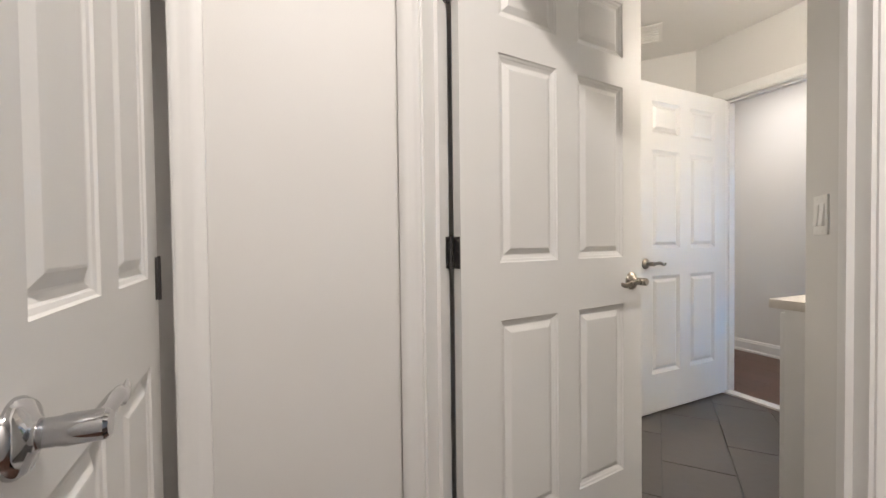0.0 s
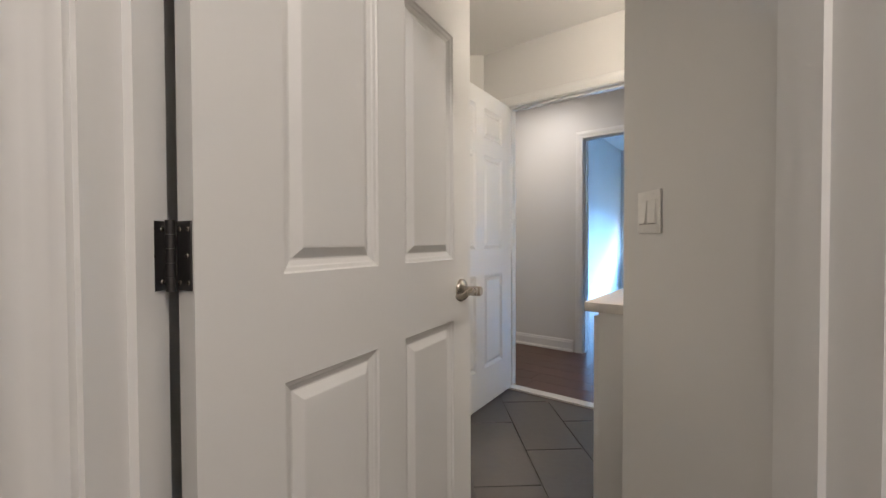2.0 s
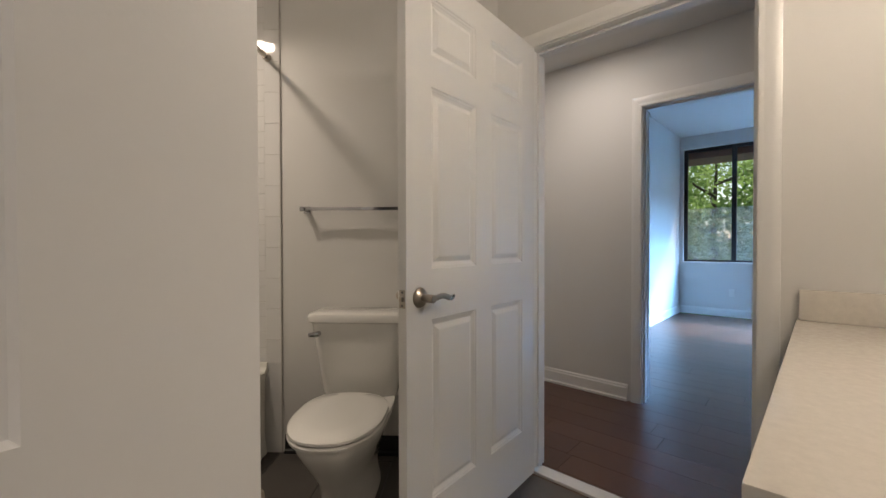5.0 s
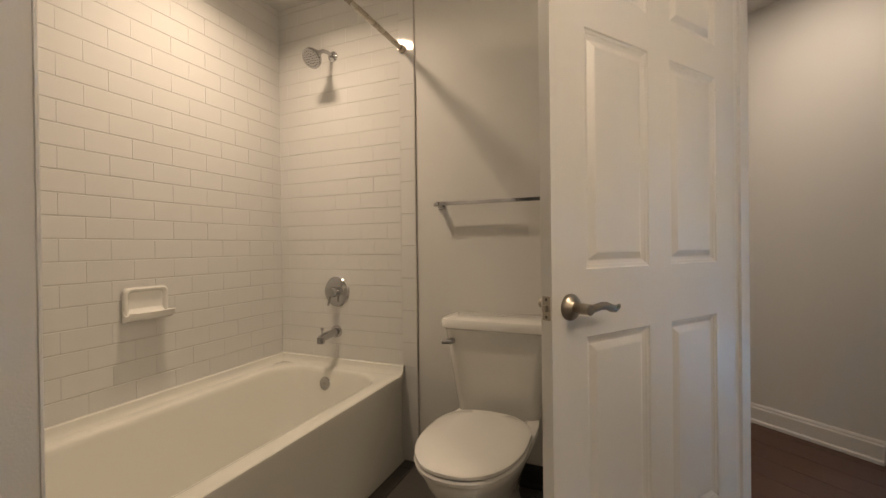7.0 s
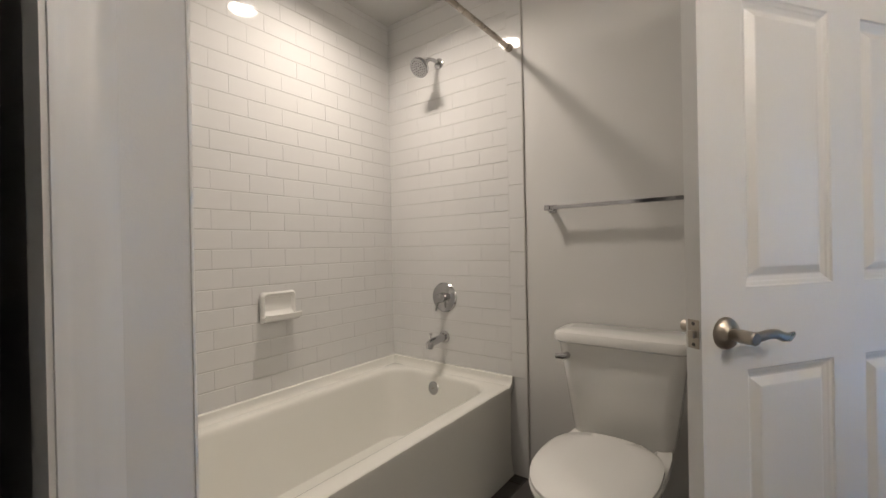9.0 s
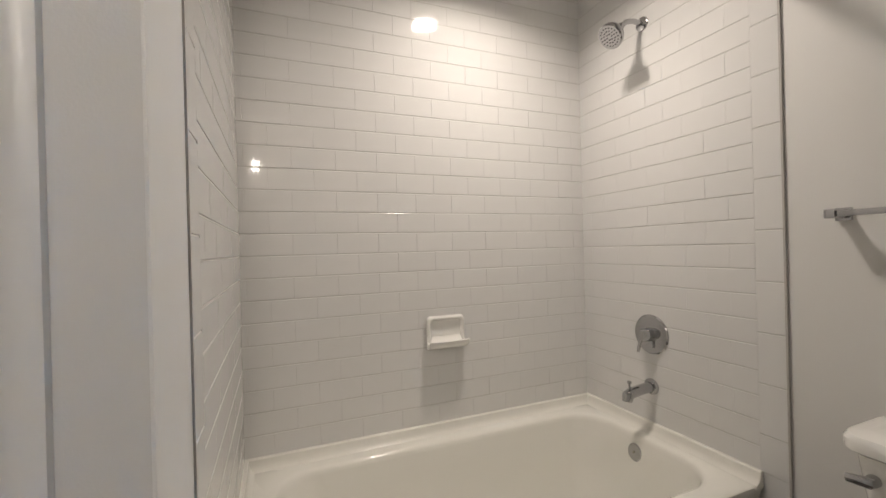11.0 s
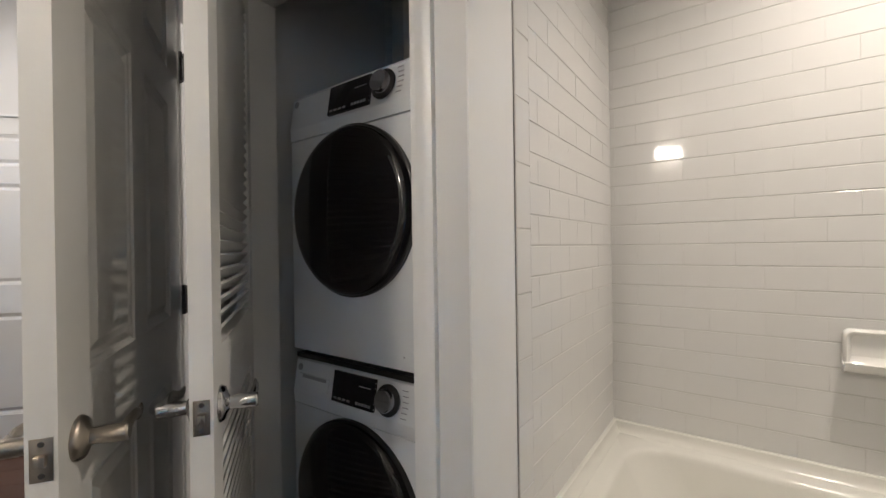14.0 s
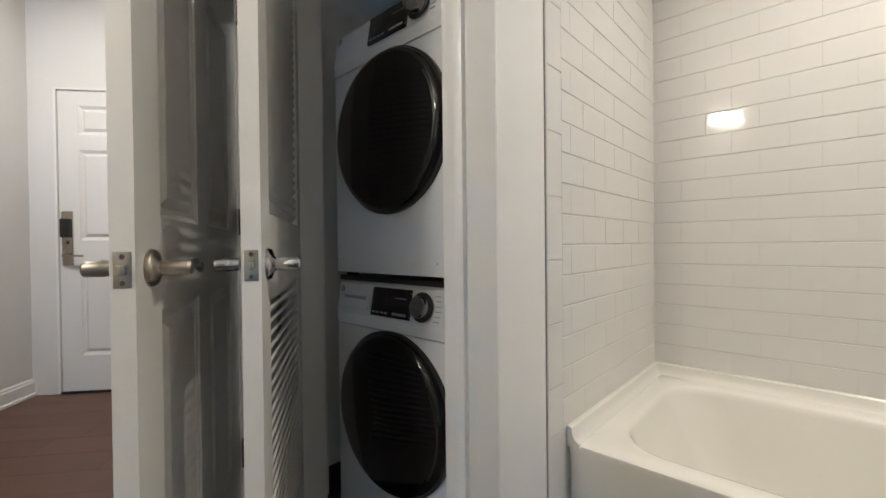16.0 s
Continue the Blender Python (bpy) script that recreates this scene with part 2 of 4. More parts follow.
# entry and hall shell
setting("wall_coat_closet", boxes((-1.0, -0.9, -0.20, 0.345, 0, CEIL_L), (-1.0, -0.9, -1.08, -0.93, 0, CEIL_L), (-1.0, -0.9, -0.93, -0.20, HEAD, CEIL_L)), PAINT, "off-white painted wall with a closet doorway", "wall", R)
setting("wall_coat_back", boxes((-1.75, -1.65, -1.08, 0.3, 0, CEIL_L)), PAINT, "painted back wall of the coat closet", "wall", R)
setting("wall_coat_side", boxes((-1.65, -1.0, -0.15, -0.05, 0, CEIL_L)), PAINT, "painted side wall of the coat closet", "wall", R)
setting("wall_hall_upper", boxes((-0.2, -0.094, 1.0, HN1, CEIL, CEIL_L), (-0.094, 0.93, HN1, HN1 + 0.1, CEIL, CEIL_L)), PAINT, "painted wall above the hall", "wall", R)
EN = -1.09
setting("wall_front", boxes((-1.75, -0.155, EN - 0.12, EN, 0, CEIL_L), (0.775, 0.93, EN - 0.12, EN, 0, CEIL_L), (-0.155, 0.775, EN - 0.12, EN, 2.05, CEIL_L)), PAINT, "painted wall round the front door", "wall", R)
# Added out of view to stop sky light leaking round the front door.
setting("wall_light_block", boxes((-1.75, 1.05, EN - 0.40, EN - 0.30, -0.1, CEIL_L)), PAINT, "unseen plain wall added to block sky light behind the front door", "wall", R)
# Dark strip added to close the light gap under the front door.
setting("sill_light_block", boxes((-0.155, 0.775, EN - 0.12, EN, -0.008, 0.0115)), DARKW, "dark sill added to block sky light under the front door", "threshold", R)
setting("wall_hall_east", boxes((0.93, 1.05, EN - 0.12, 4.155, 0, CEIL_L)), PAINT, "long off-white hall wall", "wall", R)
LN0, LN1 = 4.155, 4.27
LX0, LX1 = -1.655, -0.83
setting("wall_hall_far", boxes((-3.2, LX0, LN0, LN1, 0, CEIL_L), (LX1, 0.08, LN0, LN1, 0, CEIL_L), (0.90, 1.55, LN0, LN1, 0, CEIL_L), (LX0, LX1, LN0, LN1, HEAD, CEIL_L)), PAINT, "pale grey hall wall with a doorway to the bright room", "wall", R)
setting("wall_hall_head", boxes((0.081, 0.899, LN0, LN1, 2.2, CEIL_L)), PAINT, "painted wall over the opening at the hall end", "wall", R)
setting("wall_hall_end", boxes((-3.2, -3.08, HN1, LN0, 0, CEIL), (-3.2, -2.03, HN0, HN1, 0, CEIL)), PAINT, "painted wall at the end of the hall", "wall", R)
WN = WIN_N
W0, W1, WZ0, WZ1 = -2.37, 1.02, 0.80, 2.60
setting("wall_room_west", boxes((-2.55, -2.42, LN1, WN, 0, CEIL_L)), PAINT, "white wall lit by the sun", "wall", R)
setting("wall_room_east", boxes((1.43, 1.55, LN1, WN, 0, CEIL_L)), PAINT, "white painted wall of the bright room", "wall", R)
setting("wall_window", boxes((-2.55, W0, WN, WN + 0.16, 0, CEIL_L), (W1, 1.55, WN, WN + 0.16, 0, CEIL_L), (W0, W1, WN, WN + 0.16, 0, WZ0), (W0, W1, WN, WN + 0.16, WZ1, CEIL_L)), PAINT, "white wall under and round the wide window", "wall", R)
setting("ceiling_room", boxes((-2.55, 1.55, LN1, WN + 0.16, CEIL_L, CEIL_L + 0.1)), CEILP, "white ceiling of the bright room", "ceiling", R)
setting("ceiling_hall", boxes((-3.2, 1.05, HN1 + 0.001, LN0, CEIL + 0.002, CEIL + 0.1), (-0.094, 1.05, EN - 0.12, HN1 + 0.1, CEIL_L, CEIL_L + 0.1), (-1.75, -0.094, EN - 0.12, 1.1, CEIL_L + 0.002, CEIL_L + 0.1)), CEILP, "white ceiling of the hall", "ceiling", R)
floor_hall = setting("floor_hall", boxes((-3.2, 1.05, HN1 - 0.02, LN1, -0.06, -0.008), (-0.094, 1.05, EN - 0.12, HN1, -0.061, -0.009), (-1.75, -0.094, EN - 0.12, 0.62, -0.062, -0.010), (-2.55, 1.55, LN1, WN, -0.063, -0.010)), DARKW, "dark brown wood plank floor", "floor", R)
floor = setting("floor", prism([(-1.75, 0.90), (0.56, 0.90), (1.3, 1.2), (dg(-0.094, HN0).x, dg(-0.094, HN0).y), (dg(-2.0, HN0).x, dg(-2.0, HN0).y), (0.37, 3.49), (-1.75, 3.49)], -0.05, -0.006), DGROUT, "dark grey tiled bathroom floor with narrow joints", "floor")
setting("ground", boxes((-400, 400, WN + 0.16, 500, -1.3, -1.2)), GRASS, "green lawn outside the window", "ground", R)
setting("threshold", boxes((FX0 + 0.02, FX1 - 0.02, HN0 - 0.012, HN0 + 0.065, -0.006, 0.012), bevel=0.004), MARBLE, "white marble threshold strip", "threshold", R)
setting("threshold_entry", boxes((DX0 + 0.02, DX1 - 0.02, DY0 - 0.01, DY1 + 0.0, -0.008, 0.010), bevel=0.004), MARBLE, "white marble threshold strip", "threshold")


def casing(bm, u0, u1, z1, w=0.062, gap=0.006):
    """Door casing with a stepped face, in the plane y = 0, standing out to y = -0.018. Mitred legs and head."""
    prof = ((0.0, 0.0), (0.0, 0.010), (0.012, 0.013), (0.022, 0.011), (0.034, 0.016), (0.052, 0.018), (w, 0.014), (w, 0.0))
    for side in (-1, 1):
        edge = u0 - gap if side < 0 else u1 + gap
        lo = [(edge + side * d, -h, 0.0) for d, h in prof]
        hi = [(edge + side * d, -h, z1 + gap + d) for d, h in prof]
        loft(bm, [lo, hi])
    loft(bm, [[(u0 - gap - d, -h, z1 + gap + d) for d, h in prof], [(u1 + gap + d, -h, z1 + gap + d) for d, h in prof]])


def jamb(bm, u0, u1, y0, y1, z1, t=0.019, stop=None):
    """Jamb lining with its door stop, filling the opening's edge."""
    box(bm, u0 - 0.001, u0 + t, y0, y1, 0, z1 - t)
    box(bm, u1 - t, u1 + 0.001, y0, y1, 0, z1 - t)
    box(bm, u0, u1, y0, y1, z1 - t, z1 + 0.001)
    if stop is not None:
        box(bm, u0 + t, u0 + t + 0.011, stop, stop + 0.032, 0, z1 - t - 0.011)
        box(bm, u1 - t - 0.011, u1 - t, stop, stop + 0.032, 0, z1 - t - 0.011)
        box(bm, u0 + t, u1 - t, stop, stop + 0.032, z1 - t - 0.011, z1 - t)


def opening(name, u0, u1, y0, y1, z1, m, front=True, back=True, stop=None, label="white painted door frame"):
    bm = bmesh.new()
    jamb(bm, u0, u1, y0 - 0.001, y1 + 0.001, z1, stop=stop)
    ob = setting(name, bm, TRIM, label, "door frame", m)
    for on, mm in ((front, pose(0, y0, 0)), (back, pose(u0 + u1, y1, 0, 0, 0, 180))):
        if on:
            bm = bmesh.new()
            casing(bm, u0 + 0.019, u1 - 0.019, z1 - 0.019)
            part("casing", bm, TRIM, ob, m=mm)
    return ob


frame_bath = opening("door_frame_1", DX0, DX1, DY0, DY1, HEAD, I3, stop=DY1 - 0.075)
frame_hall = opening("door_frame_2", FX0, FX1, HN0, HN1, HEAD, R, stop=HN0 + 0.042)
frame_room = opening("door_frame_3", LX0, LX1, LN0, LN1, HEAD, R, stop=LN1 - 0.08)
CLO = pose(-0.55, 0, 0, 0, 0, 90)       # closet opening: x runs along y, y runs to -x
frame_closet = opening("door_frame_4", CY0, CY1, 0.0, 0.095, HEAD, CLO, back=False)
COAT = R @ pose(-0.9, 0, 0, 0, 0, 90)
frame_coat = opening("door_frame_5", -0.93, -0.20, 0.0, 0.10, HEAD, COAT, back=False, stop=0.045)
frame_front = setting("door_frame_6", (lambda bm: (jamb(bm, -0.155, 0.775, EN - 0.12, EN + 0.001, 2.05, t=0.012), bm)[1])(bmesh.new()), TRIM, "painted front door frame", "door frame", R)


def baseboard(name, x0, y0, x1, y1, m=I3, h=0.115, material=None):
    """A moulded skirting from one floor point to another, standing out to the left of its run."""
    d = Vector((x1 - x0, y1 - y0, 0))
    prof = ((0, 0), (0.022, 0), (0.022, 0.016), (0.013, 0.022), (0.013, h * 0.78), (0.009, h * 0.84), (0.009, h * 0.92), (0.004, h), (0, h))
    bm = bmesh.new()
    loft(bm, [[(0, a, b) for a, b in prof], [(d.length, a, b) for a, b in prof]])
    return setting(name, bm, material or TRIM, "black rubber baseboard" if material else "white moulded baseboard", "baseboard", m @ pose(x0, y0, 0, 0, 0, math.degrees(math.atan2(d.y, d.x))))


baseboard("baseboard", LX0 - 0.075, LN0, -3.08, LN0, R)
baseboard("baseboard", 0.08, LN0, LX1 + 0.075, LN0, R)
baseboard("baseboard", 0.93, EN, 0.93, LN0, R)
baseboard("baseboard", 0.03, 2.9, -0.089, 1.06, R)
baseboard("baseboard", -0.9, 0.33, -0.9, -0.12, R)
baseboard("baseboard", -2.42, WN, -2.42, LN1, R)
baseboard("baseboard", 1.43, WN, -2.42, WN, R)
baseboard("baseboard", 0.54, 0.955, 0.54, 1.635)
baseboard("baseboard", 0.36, 3.487, -0.765, 3.487, h=0.10, material=DARKW)
setting("closet_baseboard", boxes((-1.66, -0.70, 1.0, 1.012, 0, 0.11), bevel=0.002), DARKW, "black rubber skirting in the laundry closet", "baseboard")

# ---- doors ----
LEVER_Z = 0.94


def lever(parent, x, y, side, toward, material, wavy=True, z=LEVER_Z):
    """Lever set on one face: rosette, neck, lever. side: +1 or -1 along y; toward: +1 or -1 along x."""
    m = pose(x, y, z) @ Matrix.Rotation(radians(-90 * side), 4, "X")
    ros = part("rosette", turned([(0.0, 0), (0.033, 0), (0.033, 0.003), (0.029, 0.009), (0.017, 0.013), (0.0135, 0.016), (0.0, 0.016)], m), material, parent, smooth=True)
    part("neck", turned([(0, 0.010), (0.012, 0.010), (0.0125, 0.03), (0.0135, 0.032), (0.0135, 0.060), (0.011, 0.063), (0, 0.063)], m), material, parent)
    yy = y + side * 0.050
    if wavy:
        pts = [(x + toward * d, yy + side * 0.004 * math.sin(d * 30), z + dz) for d, dz in ((-0.008, 0), (0.02, 0.001), (0.045, 0.005), (0.065, 0.004), (0.085, -0.004), (0.105, -0.007), (0.118, -0.003), (0.124, 0.001))]
        rad = [(0.009, 0.010), (0.008, 0.010), (0.0065, 0.010), (0.0055, 0.010), (0.005, 0.010), (0.005, 0.009), (0.004, 0.007), (0.002, 0.004)]
    else:
        pts = [(x + toward * d, yy, z) for d in (-0.01, 0.0, 0.06, 0.10, 0.108)]
        rad = [0.006, 0.0095, 0.0095, 0.009, 0.005]
    part("lever", tube(pts, rad, 12), material, parent)
    return ros


def hinge(parent, x, y, z, m=I3, h=0.089):
    """Butt hinge: two leaves, barrel, screws."""
    hg = part("hinge", boxes((x - 0.031, x - 0.005, y - 0.002, y + 0.001, z, z + h), (x + 0.005, x + 0.031, y - 0.002, y + 0.001, z, z + h), bevel=0.0006), HINGE, parent, "dark bronze butt hinge", m=m)
    bm = bmesh.new()
    loft(bm, [circle(0.0058, zz, 12, x, y) for zz in (z - 0.002, z + h + 0.002)])
    for k in (0.33, 0.66):
        loft(bm, [circle(0.0064, zz, 12, x, y) for zz in (z + h * k - 0.001, z + h * k + 0.001)])
    part("barrel", bm, HINGE, hg)
    bm = bmesh.new()
    for dx in (-0.023, -0.014, 0.014, 0.023):
        for k in (0.15, 0.5, 0.85):
            if (abs(dx) < 0.02) == (k == 0.5):
                box(bm, x + dx - 0.0028, x + dx + 0.0028, y - 0.003, y - 0.0018, z + h * k - 0.0028, z + h * k + 0.0028)
    part("screw", bm, NICKEL, hg)
    return hg


def panel_slab(w, h, cols, rows, t=0.035, louvre=()):
    """A moulded panel door: leaf along x from 0 to w, faces at y = -t/2 and t/2. rows: (z0, z1) of panels; louvre: rows cut through."""
    bm = bmesh.new()
    xs = sorted({0.0, w, *[c for p in cols for c in p]})
    zs = sorted({0.0, h, *[c for p in rows for c in p]})
    for side in (-1, 1):
        y = side * t / 2
        for x0, x1 in zip(xs, xs[1:]):
            for z0, z1 in zip(zs, zs[1:]):
                if (x0, x1) in cols and (z0, z1) in rows:
                    if (z0, z1) in louvre:
                        continue
                    steps = ((0.0, 0.0), (0.003, 0.0035), (0.009, 0.0055), (0.012, 0.0080), (0.020, 0.0115), (0.023, 0.0115), (0.040, 0.0020), (0.044, 0.0015))
                    rings = [[(x0 + d, y - side * e, z0 + d), (x1 - d, y - side * e, z0 + d), (x1 - d, y - side * e, z1 - d), (x0 + d, y - side * e, z1 - d)] for d, e in steps]
                    loft(bm, rings, cap0=False)
                else:
                    bm.faces.new([bm.verts.new(p) for p in ((x0, y, z0), (x1, y, z0), (x1, y, z1), (x0, y, z1))])
    a, b = -t / 2, t / 2
    for q in (((0, a, 0), (0, b, 0), (0, b, h), (0, a, h)), ((w, a, 0), (w, b, 0), (w, b, h), (w, a, h)), ((0, a, 0), (w, a, 0), (w, b, 0), (0, b, 0)), ((0, a, h), (w, a, h), (w, b, h), (0, b, h))):
        bm.faces.new([bm.verts.new(p) for p in q])
    for x0, x1 in cols:
        for z0, z1 in louvre:
            for q in (((x0, a, z0), (x0, b, z0), (x0, b, z1), (x0, a, z1)), ((x1, a, z0), (x1, b, z0), (x1, b, z1), (x1, a, z1)), ((x0, a, z0), (x1, a, z0), (x1, b, z0), (x0, b, z0)), ((x0, a, z1), (x1, a, z1), (x1, b, z1), (x0, b, z1))):
                bm.faces.new([bm.verts.new(p) for p in q])
    bmesh.ops.remove_doubles(bm, verts=bm.verts, dist=0.0002)
    return bm


ROWS6 = [(0.240, 0.848), (1.018, 1.625), (1.730, 1.922)]


def latch(parent, w, material, z=LEVER_Z):
    pl = part("latch_plate", boxes((w - 0.0005, w + 0.0012, -0.0125, 0.0125, z - 0.029, z + 0.029), bevel=0.0005), material, parent, "metal latch plate")
    part("latch_bolt", boxes((w, w + 0.011, -0.006, 0.007, z - 0.008, z + 0.008), bevel=0.003), material, pl)
    bm = bmesh.new()
    for dz in (-0.021, 0.021):
        loft(bm, [[(w + e, r * math.cos(i * math.pi / 6), z + dz + r * math.sin(i * math.pi / 6)) for i in range(12)] for e, r in ((0.001, 0.0042), (0.0018, 0.0036))])
    part("screw", bm, HINGE, pl)


def six_panel_door(name, label, m, w=0.813, h=2.03, metal=None, sides=(-1, 1), lz=LEVER_Z, lead=0.0):
    d = thing(name, label, "door", m)
    v = w - lead
    s, c = 0.112 * v / 0.813, 0.100 * v / 0.813
    pw = (v - 2 * s - c) / 2
    cols = [(lead + s, lead + s + pw), (lead + s + pw + c, w - s)]
    leaf = part("leaf", panel_slab(w, h, cols, ROWS6), DOORP, d, smooth=False, m=pose(0, 0, 0.012))
    if metal:
        latch(d, w, metal, lz)
        for sd in sides:
            lever(d, w - 0.062, sd * 0.0175, sd, -1, metal, z=lz)
    return d


BATH_ANG = 58.7
BATH = pose(-0.3838, 0.9157, 0, 0, 0, BATH_ANG)
bath_door = six_panel_door("door", "white six-panel bathroom door standing half open", BATH, w=0.813, metal=NICKEL, lead=0.0285)


def open_hinge(z, h=0.089):
    """Hinge of an open door: one leaf on the door's edge, one on the jamb, the barrel between them."""
    hg = part("hinge", boxes((-0.0022, 0.0004, -0.0140, 0.0165, z, z + h), bevel=0.0006), HINGE, bath_door, "dark bronze butt hinge")
    back = BATH.inverted()
    jx = DX0 + 0.019
    part("jamb_leaf", boxes((jx - 0.0004, jx + 0.0022, 0.893, 0.929, z, z + h), bevel=0.0006), HINGE, hg, m=back)
    bm = bmesh.new()
    for k in range(5):
        loft(bm, [circle(0.0062 if k % 2 else 0.0056, zz, 14, -0.409, 0.925) for zz in (z - 0.002 + k * (h + 0.004) / 5, z - 0.0024 + (k + 1) * (h + 0.004) / 5)])
    part("barrel", bm, HINGE, hg, m=back)
    for k, y in ((0.12, -0.008), (0.12, 0.010), (0.5, -0.006), (0.88, -0.008), (0.88, 0.010)):
        part("screw", turned([(0, 0), (0.0034, 0), (0.0026, 0.001), (0, 0.0006)], pose(-0.0022, y, z + h * k, 0, -90, 0), 10), NICKEL, hg)
        part("screw", turned([(0, 0), (0.0034, 0), (0.0026, 0.001), (0, 0.0006)], back @ pose(jx + 0.0022, 0.911 + y, z + h * k, 0, 90, 0), 10), NICKEL, hg)


for hz in (0.20, 1.018, 1.76):
    open_hinge(hz)
hall_door = six_panel_door("door", "white six-panel door open into the bathroom beside the toilet", R @ pose(FX0 + 0.022, HN0 - 0.02, 0, 0, 0, -86.0), w=0.88, metal=NICKEL)
front_door = six_panel_door("front_door", "white six-panel front door with a keypad lock, closed", R @ pose(-0.14, EN - 0.03, 0, 0, 0, 0), w=0.90)
coat_door = six_panel_door("closet_door", "white panel closet door standing open with a chrome lever", R @ pose(-0.885, -0.262, 0, 0, 0, 3.0), w=0.66, metal=CHROME, sides=(1,))
hinge(coat_door, -0.004, 0.0175, 0.98)
room_door = six_panel_door("door", "white panel door swung open into the bright room", R @ pose(LX0 + 0.022, LN1 + 0.02, 0, 0, 0, 178), w=0.76)
for hz in (0.25, 1.02, 1.72):
    hinge(frame_room, LX0 + 0.018, LN1 - 0.045, hz, pose(LX0 + 0.018, LN1 - 0.045, 0, 0, 0, -90) @ pose(-LX0 - 0.018, -LN1 + 0.045, 0))


def louvre_door():
    w, h = 0.68, 2.03
    ang = math.degrees(math.atan2(1.645 - 1.082, -0.146 + 0.530))
    d = thing("louvered_door", "white half-louvered laundry closet door standing open", "door", pose(-0.530, 1.082, 0, 0, 0, ang))
    rows = [(0.20, 0.86), (1.03, 1.92)]
    part("leaf", panel_slab(w, h, [(0.085, w - 0.085)], rows, louvre=rows), DOORP, d, smooth=False, m=pose(0, 0, 0.012))
    slat = bmesh.new()
    box(slat, 0.0, w - 0.17, -0.019, 0.019, -0.003, 0.003)
    me = mesh_of("slat", slat, DOORP)
    for z0, z1 in rows:
        k = int((z1 - z0) / 0.027)
        for i in range(k):
            s = new("slat", me)
            s.parent = d
            s.matrix_basis = pose(0.085, 0, z0 + 0.012 + 0.0135 + i * (z1 - z0) / k, 48, 0, 0)
    latch(d, w, NICKEL)
    for sd in (-1, 1):
        lever(d, w - 0.062, sd * 0.0175, sd, -1, CHROME, wavy=True)
    return d


louvre_door()
# front door furniture
kp = thing("door_lock", "silver and black keypad lock on the front door", "lock", R @ pose(0.71, EN - 0.013, 0))
part("escutcheon", boxes((-0.033, 0.033, 0, 0.010, 0.86, 1.225), bevel=0.004), NICKEL, kp)
part("keypad", boxes((-0.026, 0.030, 0.010, 0.034, 1.05, 1.175), bevel=0.008), BLACKP, kp, "black keypad")
part("thumb_turn", boxes((-0.006, 0.006, 0.010, 0.026, 1.005, 1.030), bevel=0.002), NICKEL, kp)
part("lever", tube([(0, 0.01, 0.93), (0, 0.045, 0.93), (-0.02, 0.05, 0.93), (-0.12, 0.05, 0.925)], [0.011, 0.010, 0.009, 0.007]), NICKEL, kp)

# ---- tub alcove ----
TX, TY0, TY1, TFX = -1.664, 1.920, 3.480, -0.785


